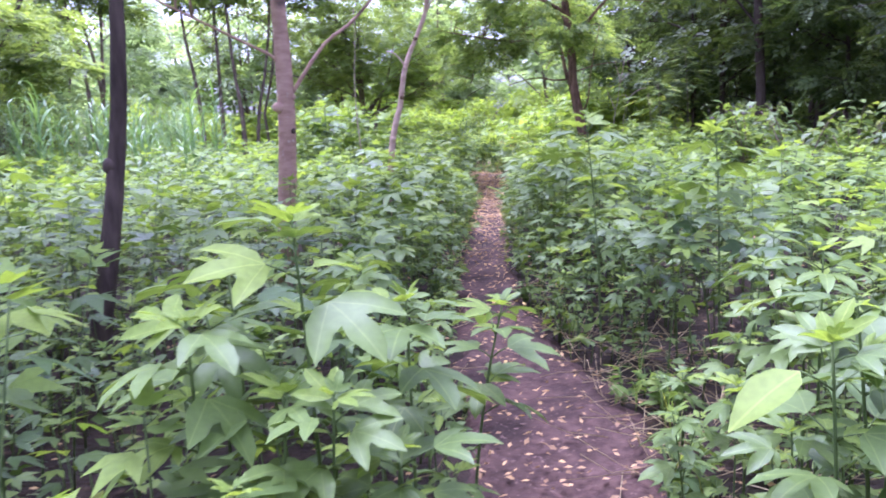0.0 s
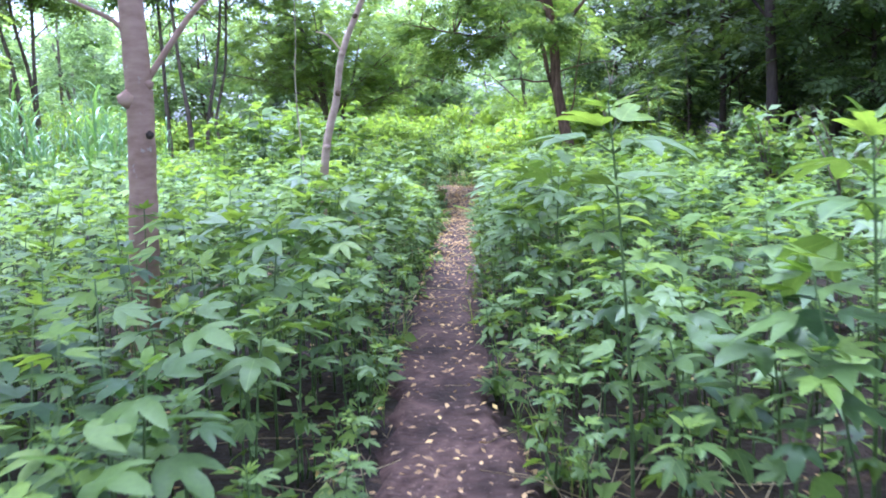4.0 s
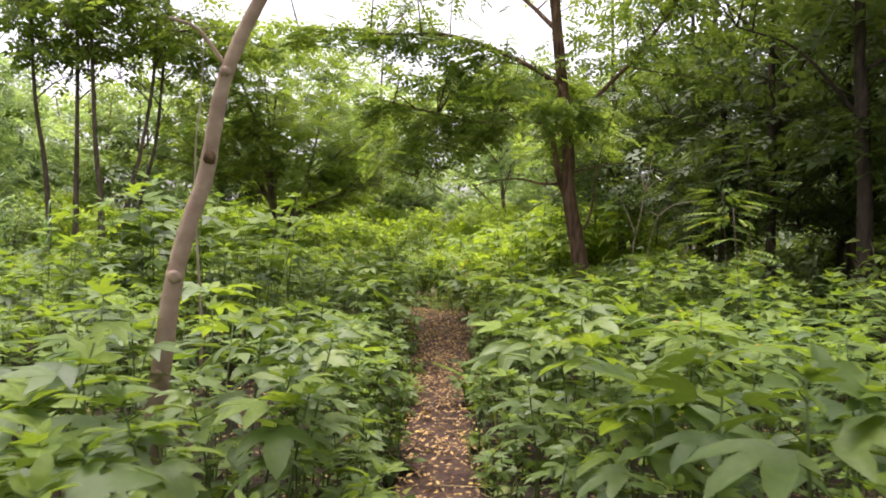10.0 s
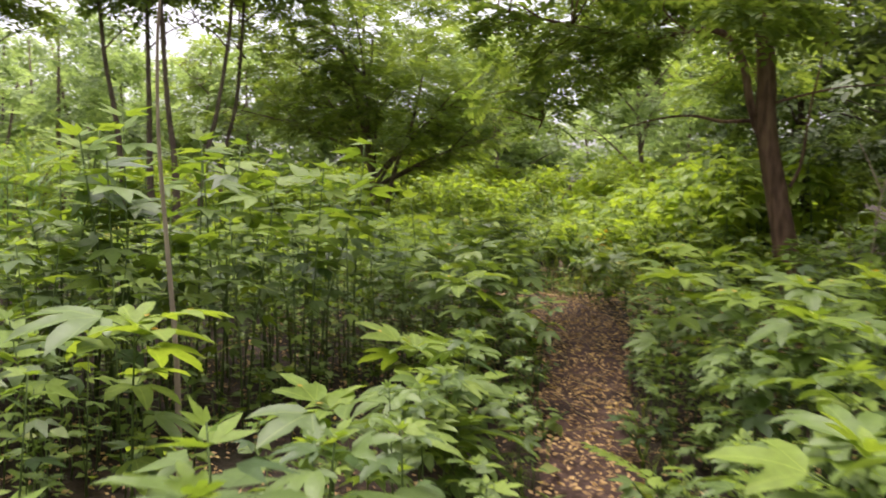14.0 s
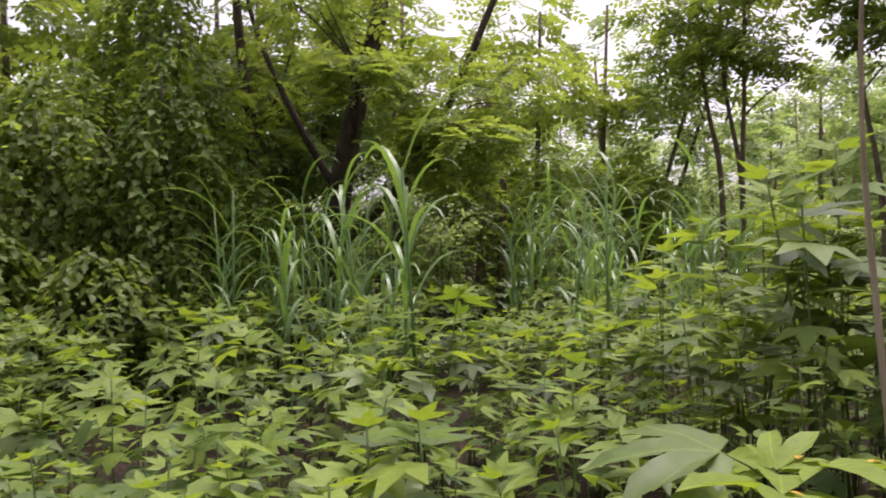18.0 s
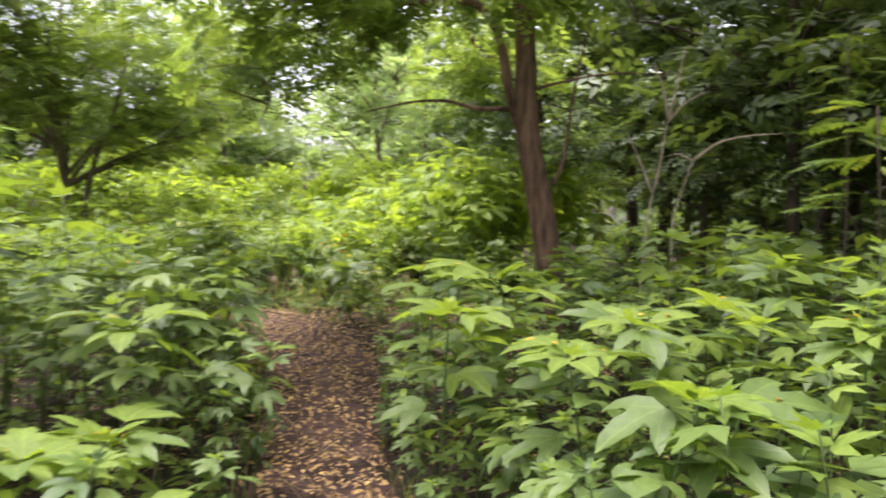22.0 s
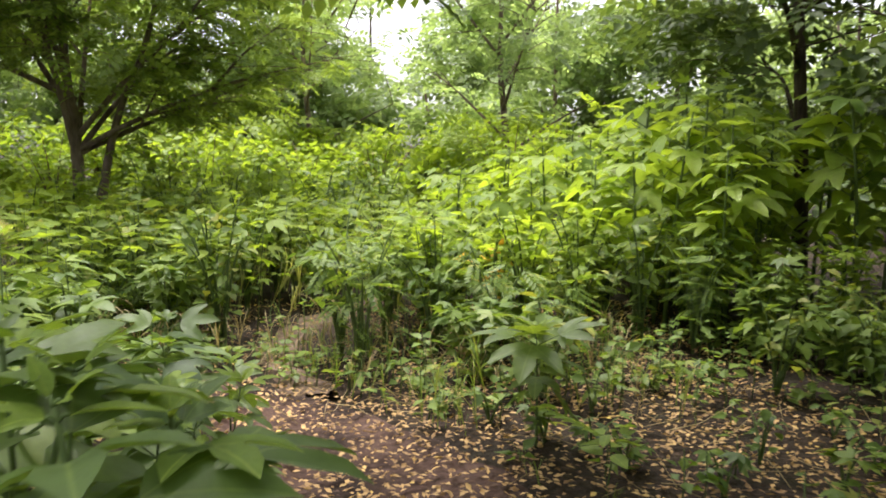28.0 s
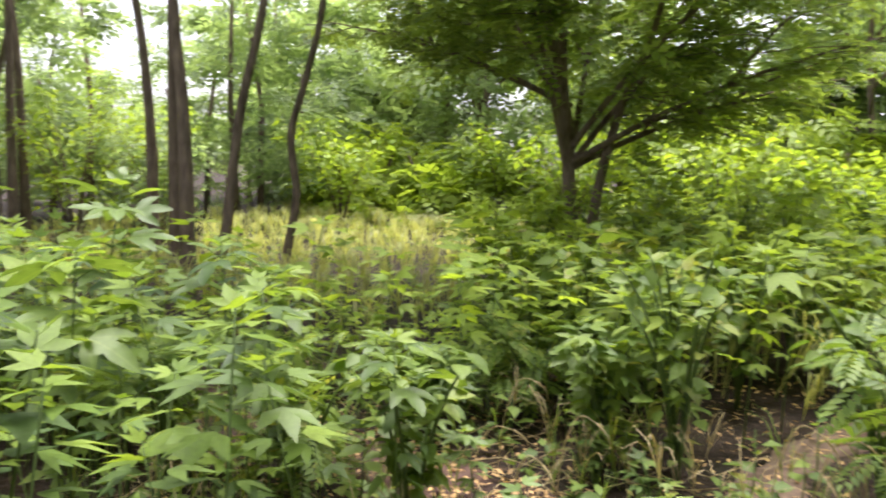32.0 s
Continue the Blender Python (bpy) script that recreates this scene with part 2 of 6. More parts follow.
def mesh_of(name, v, t, mats, mi=None, smooth=False):
    """A mesh from arrays of places and triangles."""
    v, t = np.asarray(v, np.float32), np.asarray(t, np.int32)
    me = bpy.data.meshes.new(name)
    me.vertices.add(len(v)); me.vertices.foreach_set("co", v.ravel())
    me.loops.add(t.size); me.loops.foreach_set("vertex_index", t.ravel())
    me.polygons.add(len(t))
    me.polygons.foreach_set("loop_start", np.arange(0, t.size, 3, dtype=np.int32))
    me.polygons.foreach_set("loop_total", np.full(len(t), 3, np.int32))
    for m in mats:
        me.materials.append(m)
    if mi is not None:
        me.polygons.foreach_set("material_index", np.asarray(mi, np.int32))
    if smooth:
        me.polygons.foreach_set("use_smooth", np.ones(len(t), bool))
    me.update(calc_edges=True)
    return me


def part(name, me, parent, label="", m=None):
    ob = new(name, me)
    ob.parent = parent
    if m is not None:
        ob.matrix_basis = m
    if label:
        ob["label"] = label
    return ob


def thing(name, label, category, group="", at=(0, 0, 0)):
    e = new(name)
    e.location = at
    return tagged(e, label, category, group)


def stack(pieces):
    """Joins (verts, tris) pairs."""
    vs, ts, k = [], [], 0
    for v, t in pieces:
        vs.append(np.asarray(v, float).reshape(-1, 3)); ts.append(np.asarray(t).reshape(-1, 3) + k); k += len(vs[-1])
    return np.concatenate(vs), np.concatenate(ts)


def scatter(v, t, mats):
    """Copies of a template at many 3 x 4 matrices."""
    mats = np.asarray(mats)
    k, n = len(mats), len(v)
    vv = np.einsum("kij,nj->kni", mats[:, :, :3], v) + mats[:, None, :, 3]
    tt = t[None] + (np.arange(k) * n)[:, None, None]
    return vv.reshape(-1, 3), tt.reshape(-1, 3)


def turns(yaw, pitch, roll, size, places):
    """Matrices that point +x of a template along yaw and pitch, roll it about itself, and scale it."""
    cy, sy, cp, sp, cr, sr = np.cos(yaw), np.sin(yaw), np.cos(pitch), np.sin(pitch), np.cos(roll), np.sin(roll)
    ax = np.stack([cy * cp, sy * cp, sp], -1)
    lv = np.stack([-sy, cy, 0 * cy], -1)
    up = np.cross(ax, lv)
    b = lv * cr[:, None] + up * sr[:, None]
    c = np.cross(ax, b)
    s = np.asarray(size)[:, None]
    return np.stack([ax * s, b * s, c * s, np.asarray(places)], -1)


def smooth_line(pts, k=4):
    """More points along a Catmull-Rom curve."""
    p = np.asarray(pts, float)
    q = np.vstack([2 * p[0] - p[1], p, 2 * p[-1] - p[-2]])
    out = []
    for i in range(1, len(q) - 2):
        for u in np.arange(k) / k:
            a, b, c, d = q[i - 1:i + 3]
            out.append(0.5 * (2 * b + (c - a) * u + (2 * a - 5 * b + 4 * c - d) * u * u + (3 * b - a - 3 * c + d) * u ** 3))
    return np.vstack([out, p[-1:]])


def tube(pts, r0, r1, segs=8, wob=0.0, flare=0.0, power=1.0):
    """A tapered round stem along a line, closed at its ends."""
    p = np.asarray(pts, float)
    n = len(p)
    d = np.gradient(p, axis=0); d /= np.linalg.norm(d, axis=1, keepdims=True) + 1e-9
    ref = np.where(np.abs(d[:, 2:3]) > 0.9, [[1.0, 0, 0]], [[0, 0, 1.0]])
    a = np.cross(d, ref); a /= np.linalg.norm(a, axis=1, keepdims=True)
    for i in range(1, n):
        a[i] = a[i - 1] - d[i] * (a[i - 1] @ d[i]); a[i] /= np.linalg.norm(a[i])
    b = np.cross(d, a)
    u = np.linspace(0, 1, n)
    r = r0 + (r1 - r0) * u ** power + flare * np.exp(-u * 14)
    th = np.arange(segs) / segs * 2 * np.pi
    rr = r[:, None] * (1 + wob * RNG.normal(size=(n, segs)))
    v = p[:, None] + rr[..., None] * (a[:, None] * np.cos(th)[None, :, None] + b[:, None] * np.sin(th)[None, :, None])
    v = np.concatenate([v.reshape(-1, 3), p[:1], p[-1:]])
    i, j = np.meshgrid(np.arange(n - 1), np.arange(segs), indexing="ij")
    q = [i * segs + j, i * segs + (j + 1) % segs, (i + 1) * segs + (j + 1) % segs, (i + 1) * segs + j]
    q = [x.ravel() for x in q]
    t = np.concatenate([np.stack([q[0], q[1], q[2]], 1), np.stack([q[0], q[2], q[3]], 1)])
    s = np.arange(segs)
    cap0 = np.stack([np.full(segs, n * segs), (s + 1) % segs, s], 1)
    cap1 = np.stack([np.full(segs, n * segs + 1), (n - 1) * segs + s, (n - 1) * segs + (s + 1) % segs], 1)
    return v, np.concatenate([t, cap0, cap1])


def lobe(length, width, ang, stations, droop, fold=0.25, bend=0.0, power=0.8):
    """One lance-shaped leaf lobe from the origin: verts without the base, and rings."""
    rows = []
    for s in stations:
        w = width * math.sin(math.pi * s ** power) ** 0.9
        x = length * s
        for side in (-1, 0, 1):
            rows.append((x, side * w + bend * s * s, -droop * s * s + fold * w * abs(side)))
    rows.append((length, bend, -droop))
    r = np.array(rows)
    c, s = math.cos(ang), math.sin(ang)
    return np.stack([r[:, 0] * c - r[:, 1] * s, r[:, 0] * s + r[:, 1] * c, r[:, 2]], 1)


def leaf_shape(lobes, stations):
    """A leaf of several lobes that share their base."""
    vs, ts = [np.zeros((1, 3))], []
    k, n = 1, len(stations)
    for args in lobes:
        r = lobe(*args[:3], stations, *args[3:])
        ts += [(0, k, k + 1), (0, k + 1, k + 2)]
        for i in range(n - 1):
            a, b = k + 3 * i, k + 3 * i + 3
            ts += [(a, b, b + 1), (a, b + 1, a + 1), (a + 1, b + 1, b + 2), (a + 1, b + 2, a + 2)]
        a = k + 3 * (n - 1)
        ts += [(a, a + 3, a + 1), (a + 1, a + 3, a + 2)]
        vs.append(r); k += len(r)
    return np.concatenate(vs), np.array(ts)


FINE, PLAIN = (0.18, 0.42, 0.66, 0.86), (0.46,)


def palm_leaf(side, spread, sinus, tip, droop, curl=0.0, basal=0.0):
    """A three-lobed blade, cut about half way: side lobe's length and turn, depth of the cut, breadth of the tip."""
    cs, sn = math.cos(spread), math.sin(spread)
    at = lambda u, w: (side * (u * cs - w * sn), side * (u * sn + w * cs))
    half = [at(0.46, 0.0), at(0.74, 0.0), at(0.20, 0.14), at(0.50, 0.20), at(0.78, 0.13), at(1.0, 0.0), at(0.80, -0.13), at(0.58, -0.16),
            (sinus, 0.16 * tip / 0.2), (sinus + 0.17, tip), (0.84, tip * 0.66)]
    ribs = [(0.0, 0.0), (0.2, 0.0), (0.46, 0.0), (0.72, 0.0), (1.0, 0.0)]
    pts, tris = [(x, y, 0.0) for x, y in ribs], []
    for s in (1, -1):
        k = len(pts) - 5
        pts += [(x, s * y, 0.05 if n > 1 and n not in (5,) else 0.0) for n, (x, y) in enumerate(half)]
        V1, V2, O1, O2, O3, O4, O5, O6, S, P1, P2 = [k + 5 + n for n in range(11)]
        for a, q, r in ((0, V1, O1), (0, 1, V1), (O1, V1, O2), (V1, V2, O2), (O2, V2, O3), (V2, O4, O3), (V2, O5, O4), (V1, O5, V2), (V1, O6, O5), (V1, S, O6), (1, S, V1), (1, 2, S), (2, P1, S), (2, 3, P1), (3, P2, P1), (3, 4, P2)):
            tris.append((a, q, r) if s > 0 else (a, r, q))
    v = np.array(pts)
    rr = np.hypot(v[:, 0], v[:, 1])
    v[:, 2] += 0.10 * rr * (1 - rr) - droop * rr ** 2 + curl * v[:, 1] * v[:, 0]
    v, t = v, np.array(tris)
    if basal:
        v, t = stack([(v, t), leaf_shape([(basal, 0.10, 1.45, 0.08), (basal, 0.10, -1.45, 0.08)], (0.3, 0.7))])
    return v, t


RAG3 = palm_leaf(0.88, 0.78, 0.44, 0.19, 0.16)
RAG3B = palm_leaf(0.80, 0.86, 0.40, 0.21, 0.24, 0.08)
RAG5 = palm_leaf(0.90, 0.66, 0.36, 0.15, 0.22, -0.06, 0.52)
RAG1 = leaf_shape([(1.0, 0.24, 0, 0.22)], FINE)
RAGLOW = leaf_shape([(1.0, 0.19, 0, 0.12, 0.18), (0.82, 0.16, 0.76, 0.12, 0.18), (0.82, 0.16, -0.76, 0.12, 0.18)], PLAIN)
OVATE = leaf_shape([(1.0, 0.30, 0, 0.2)], (0.3, 0.65))
BLADELET = np.array([(0, 0, 0), (0.4, 0.33, 0.07), (1, 0, -0.12), (0.4, -0.33, 0.07)]), np.array([(0, 1, 2), (0, 2, 3)])
OVLOW = leaf_shape([(1.0, 0.30, 0, 0.18)], PLAIN)


def spray(n, length, leaf, width, lift=0.15):
    """A flat twig of small leaves, set left and right by turns."""
    base = np.array([(0, 0, 0), (0.45, width, 0.06), (1, 0, -0.1), (0.45, -width, 0.06)]), np.array([(0, 1, 2), (0, 2, 3)])
    m = []
    for i in range(n):
        u = (i + 0.6) / n
        side = 1 if i % 2 else -1
        last = i == n - 1
        m.append((side * (0.0 if last else 0.95), lift - 0.35 * u, 0, leaf * (0.75 + 0.5 * math.sin(math.pi * u)), (length * u, 0, -0.16 * length * u * u)))
    a = list(zip(*m))
    return scatter(*base, turns(np.array(a[0]), np.array(a[1]), np.array(a[2]), np.array(a[3]), np.array(a[4])))


SPRAY9 = spray(9, 0.31, 0.098, 0.27)
SPRAY6 = spray(6, 0.34, 0.16, 0.27)
SPRAY4 = spray(6, 0.60, 0.24, 0.28)
SPRAY5 = spray(8, 0.52, 0.17, 0.30)
PINNATE = spray(15, 0.36, 0.085, 0.25, 0.02)


def gz(x, y):
    """Height of the ground."""
    return 0.025 * np.sin(x * 1.7 + 0.6 * y) * np.cos(y * 1.3 - 0.4 * x) + 0.012 * np.sin(5.1 * x + 3.3 * y)


PATHLINE = smooth_line([(0.15, -4, 0.25), (0.2, 0, 0.25), (0.31, 2.4, 0.27), (0.44, 3.5, 0.40), (0.32, 4.6, 0.34), (0.24, 5.8, 0.24), (0.22, 7, 0.23), (0.34, 10, 0.22), (0.5, 12.6, 0.23), (0.62, 15, 0.29),
                        (0.76, 17.2, 0.44), (0.70, 19, 0.58), (0.30, 20.3, 0.47), (-0.35, 21.1, 0.30), (-1.2, 21.6, 0.22), (-2.2, 21.8, 0.16), (-3.6, 22.1, 0.10), (-5.2, 22.6, 0.08)], 8)
SIDEPATH = smooth_line([(0.2, 21.2, 0.08), (-0.15, 22.0, 0.09), (-0.1, 23.0, 0.12), (0.45, 24.2, 0.10), (0.9, 25.4, 0.10), (1.2, 27.5, 0.09)], 8)


def off_path(x, y, line=PATHLINE):
    """How far a place lies outside the trodden edge (below 0: on it)."""
    d = np.hypot(np.asarray(x)[..., None] - line[:, 0], np.asarray(y)[..., None] - line[:, 1]) - line[:, 2]
    return d.min(-1)


def strewn(n, x0, x1, y0, y1, gap):
    """Random places in a box, none nearer than gap to another."""
    cell, taken, out = gap, {}, []
    for x, y in zip(RNG.uniform(x0, x1, n), RNG.uniform(y0, y1, n)):
        i, j = int(x // cell), int(y // cell)
        if all((x - a) ** 2 + (y - b) ** 2 > gap * gap for p in (-1, 0, 1) for q in (-1, 0, 1) for a, b in taken.get((i + p, j + q), ())):
            taken.setdefault((i, j), []).append((x, y)); out.append((x, y))
    return np.array(out)


# ---- ground ----
def build_ground():
    g = np.unique(np.concatenate([np.linspace(-600, -60, 8), np.linspace(-60, -12, 14), np.linspace(-12, 12, 70), np.linspace(12, 60, 14), np.linspace(60, 600, 8)]))
    h = g * 1.0 + 14
    x, y = np.meshgrid(g, h, indexing="ij")
    z = gz(x, y) * (np.hypot(x, y - 14) < 60)
    z = z - np.clip(0.05 - 0.25 * off_path(x, y), 0, 0.05)
    n, m = x.shape
    i, j = [a.ravel() for a in np.meshgrid(np.arange(n - 1), np.arange(m - 1), indexing="ij")]
    q = [i * m + j, (i + 1) * m + j, (i + 1) * m + j + 1, i * m + j + 1]
    t = np.concatenate([np.stack([q[0], q[1], q[2]], 1), np.stack([q[0], q[2], q[3]], 1)])
    tagged(new("ground", mesh_of("ground", np.stack([x, y, z], -1).reshape(-1, 3), t, [M_SOIL], smooth=True)), "dark woodland soil with moss and leaf litter", "ground", kind="structure")


def build_path(name, line, mat, label, lift):
    v, cols = [], 9
    c = line[:, :2]
    d = np.gradient(c, axis=0); d /= np.linalg.norm(d, axis=1, keepdims=True)
    nrm = np.stack([-d[:, 1], d[:, 0]], 1)
    for k, (p, q, w) in enumerate(zip(c, nrm, line[:, 2])):
        for u in np.linspace(-1, 1, cols):
            e = p + q * u * (w + 0.05 + 0.04 * math.sin(k * 1.9 + u * 3) + 0.03 * math.sin(k * 0.7))
            v.append((*e, float(gz(*e)) * 0.6 + lift + 0.02 * u * u - (0.07 if abs(u) == 1 else 0) + 0.006 * RNG.normal()))
    n = len(c)
    i, j = [a.ravel() for a in np.meshgrid(np.arange(n - 1), np.arange(cols - 1), indexing="ij")]
    q = [i * cols + j, (i + 1) * cols + j, (i + 1) * cols + j + 1, i * cols + j + 1]
    t = np.concatenate([np.stack([q[0], q[2], q[1]], 1), np.stack([q[0], q[3], q[2]], 1)])
    tagged(new(name, mesh_of(name, v, t, [mat], smooth=True)), label, "path", kind="structure")


build_ground()
build_path("footpath", PATHLINE, M_PATH, "narrow trodden purple-brown earth footpath strewn with leaves", 0.012)
build_path("side_path", SIDEPATH, M_DRY, "faint pale dry earth track leading into shrubs", 0.018)


# ---- ragweed ----
NODES = ((1.0, 0.30, 1.0), (0.985, 0.55, 0.75), (0.945, 0.85, 0.3), (0.88, 1.05, 0.05), (0.795, 1.1, -0.1), (0.69, 1.0, -0.2), (0.57, 0.85, -0.25), (0.43, 0.7, -0.3), (0.29, 0.55, -0.3))

FANNED = ((1.0, 0.40, 1.0), (0.99, 0.90, 0.55), (0.965, 1.15, 0.3), (0.92, 1.2, 0.1), (0.84, 1.15, -0.1), (0.73, 1.0, -0.2), (0.60, 0.85, -0.25), (0.45, 0.7, -0.3))


def rag_plan(rng, h, size=1.0, low=False, nodes=NODES):
    """Where a plant's leaves sit: yaw, pitch, size, place, foot of the stalk, and whether it is young. Pairs crowd towards the top."""
    lean = rng.normal(0, 0.07, 2)
    at = lambda u: np.array([lean[0] * h * u * u, lean[1] * h * u * u, h * u])
    line = np.array([at(u) for u in np.linspace(0, 1, 6)])
    out, turn = [], rng.uniform(0, 6.28)
    for k, (u, grow, lift) in enumerate(nodes[1:8] if low else nodes):
        u = min(1.0, u + (rng.normal(0, 0.012) if k > 1 else 0))
        for side in (0, 1):
            if k > 4 and rng.random() < 0.07 * (k - 3):
                continue
            s = 0.158 * size * grow * rng.uniform(0.78, 1.2)
            yaw = turn + side * math.pi + rng.normal(0, 0.25)
            pet = s * rng.uniform(0.3, 0.6) if k > 1 else 0.012
            c = at(u)
            tip = c + pet * np.array([math.cos(yaw) * 0.85, math.sin(yaw) * 0.85, 0.5])
            out.append((yaw, lift * 0.8 + rng.normal(-0.02, 0.2), rng.normal(0, 0.22), s, tip, c, k < 2 or rng.random() < (0.35 if k == 2 else 0.05)))
            if not low and 3 <= k <= 5 and rng.random() < 0.55:
                q = s * 0.45
                out.append((yaw + rng.normal(0, 0.5), 0.35 + rng.normal(0, 0.2), rng.normal(0, 0.2), q, c + q * 0.25 * np.array([math.cos(yaw), math.sin(yaw), 0.9]), c, True))
        turn += math.pi / 2 + rng.normal(0, 0.15)
    return line, out


def rag_arrays(rng, h, size=1.0):
    """A whole plant as leaf and stem arrays with plain leaves."""
    line, lv = rag_plan(rng, h, size, True)
    a = [np.array([q[i] for q in lv]) for i in range(5)]
    leaves = scatter(*RAGLOW, turns(a[0], a[1], a[2], a[3] * 1.05, a[4]))
    young = np.repeat([q[6] for q in lv], len(RAGLOW[1]))
    stem = tube(line[[0, 2, 5]], 0.006, 0.003, 3)
    return leaves, young, stem


def leafed_plant(seed, h, label, size=1.0, fallen=0):
    """One plant whose stem and every leaf are parts."""
    rng = np.random.default_rng(seed)
    line, lv = rag_plan(rng, h, size, False, FANNED if "pale" in label else NODES)
    e = thing("ragweed_plant", label, "plant", "ragweed beside the footpath")
    stem = [tube(smooth_line(line, 2), 0.0075, 0.003, 6)]
    stem += [tube(np.array([c, (c + tip) / 2 + [0, 0, 0.004], tip]), 0.0028, 0.0018, 4) for *_, tip, c, _ in lv]
    part("stem", mesh_of("stem", *stack(stem), [M_STEM], smooth=True), e)
    for i, (yaw, pitch, roll, s, tip, c, young) in enumerate(lv):
        me = RAG_MESH[(1 if (young and rng.random() < 0.8) or ("pale" in label and rng.random() < 0.5) else 0, int(rng.integers(0, 4)))]
        t = turns(np.array([yaw]), np.array([pitch]), np.array([roll]), np.array([s]), tip[None])[0]
        part("leaf", me, e, m=Matrix([*[list(r) for r in t], [0, 0, 0, 1]]))
        if fallen and i % 3 == 1:
            q = turns(np.array([yaw + 1.1]), np.array([pitch * 0.5]), np.array([roll]), np.array([0.034]), (tip + t[:, 0] * 0.36 + [0, 0, 0.008])[None])[0]
            part("fallen_leaf", YELLOW, e, "small yellow leaf fallen on it", Matrix([*[list(r) for r in q], [0, 0, 0, 1]]))
            fallen -= 1
    return e


YELLOW = mesh_of("fallen_leaf", *OVATE, [M_ORANGE])
RAG_MESH = {}
for young, mat in ((0, M_RAGV), (1, M_RAGYV)):
    for i, shp in enumerate((RAG3, RAG3B, RAG5, RAG1 if young else RAG3)):
        RAG_MESH[(young, i)] = mesh_of("ragweed_leaf", *shp, [mat], smooth=True)


def massed_plant(seed, h, label):
    """One plant as stem and foliage."""
    rng = np.random.default_rng(seed)
    line, lv = rag_plan(rng, h)
    e = thing("ragweed_plant", label, "plant", "ragweed in the undergrowth")
    part("stem", mesh_of("stem", *tube(line, 0.007, 0.003, 5), [M_STEM], smooth=True), e)
    pieces, mi = [], []
    for yaw, pitch, roll, s, tip, c, young in lv:
        shp = (RAG3, RAG3B, RAG5)[int(rng.integers(0, 3))]
        pieces.append(scatter(*shp, turns(np.array([yaw]), np.array([pitch]), np.array([roll]), np.array([s]), tip[None])))
        mi += [1 if young and rng.random() < 0.6 else 0] * len(shp[1])
    for *_, tip, c, y in lv:
        pieces.append(tube(np.array([c, tip]), 0.0025, 0.002, 3)); mi += [2] * len(pieces[-1][1])
    part("foliage", mesh_of("foliage", *stack(pieces), [M_RAG, M_RAGY, M_STEM], mi), e)
    return e


def tall_weed(seed, h, size=1.0):
    """A weed above head height: one stalk with many tiers of broad lobed leaves."""
    rng = np.random.default_rng(seed)
    e = thing("tall_weed", "very tall bright green ragweed in open light", "plant", "tall weeds right of the clearing")
    bend = rng.normal(0, 0.06, 2)
    at = lambda u: np.array([bend[0] * u * u * h, bend[1] * u * u * h, u * h])
    part("stem", mesh_of("stem", *tube(np.array([at(u) for u in np.linspace(0, 1, 6)]), 0.012, 0.004, 5), [M_STEM], smooth=True), e)
    pieces, mi, turn = [], [], rng.uniform(0, 6.28)
    for k in range(12):
        u = 1 - 0.68 * (k / 11) ** 1.1
        for side in (0, 1):
            if k > 7 and rng.random() < 0.3:
                continue
            q = 0.26 * size * min(1.0, 0.3 + 0.2 * k) * rng.uniform(0.75, 1.2)
            yaw = turn + side * math.pi + rng.normal(0, 0.3)
            c = at(u)
            tip = c + q * (0.55 if k > 1 else 0.1) * np.array([math.cos(yaw) * 0.85, math.sin(yaw) * 0.85, 0.5])
            shp = (RAG3, RAG3B, RAG5)[int(rng.integers(0, 3))]
            pieces.append(scatter(*shp, turns(np.array([yaw]), np.array([rng.normal(0.7 - 0.3 * k if k < 3 else -0.25, 0.2)]), np.array([rng.normal(0, 0.2)]), np.array([q]), tip[None])))
            mi += [1 if k < 4 else 0] * len(shp[1])
            pieces.append(tube(np.array([c, tip]), 0.003, 0.002, 3)); mi += [2] * len(pieces[-1][1])
        turn += math.pi / 2 + rng.normal(0, 0.2)
    part("foliage", mesh_of("foliage", *stack(pieces), [M_SUNLIT, M_RAGY, M_STEM], mi), e)
    return e


def in_hollow(x, y):
    """Below 1 in the two dark hollows left of the path where little grows."""
    return np.minimum(np.hypot((x + 1.0) / 0.75, (y - 13.0) / 1.15), np.hypot((x + 0.5) / 0.65, (y - 14.1) / 1.1))


def rag_height(x, y):
    """Usual height of the weeds at a place."""
    h = 0.92 + 0.12 * np.sin(x * 0.9 + 1.3) * np.cos(y * 0.7) + 0.06 * np.sin(2.3 * x - 1.7 * y)
    h = h * (1 + 0.18 * np.clip(1.5 - 1.5 * np.hypot((x + 1.0) / 1.3, (y - 15.6) / 1.2), 0, 1))
    h = h * (1 + 0.55 * np.clip(1.6 - 1.6 * np.hypot((x + 1.9) / 2.1, (y - 14.8) / 1.8), 0, 1)) * np.where(in_hollow(x, y) < 1, 0.5, 1.0)
    h = h * np.where((y > 18.8) & (x < -1.4), 1.08, 1.0) * (1 - 0.5 * np.clip(1.8 - 1.8 * np.hypot((x + 1.85) / 0.7, (y - 4.0) / 1.1), 0, 1))
    tight = np.where((x < 0.4) & (y > 14.8) & (y < 17.5), 0.35, 0.0)
    return h * np.clip(0.52 + tight + off_path(x, y) * 1.0, 0.5, 1.0)


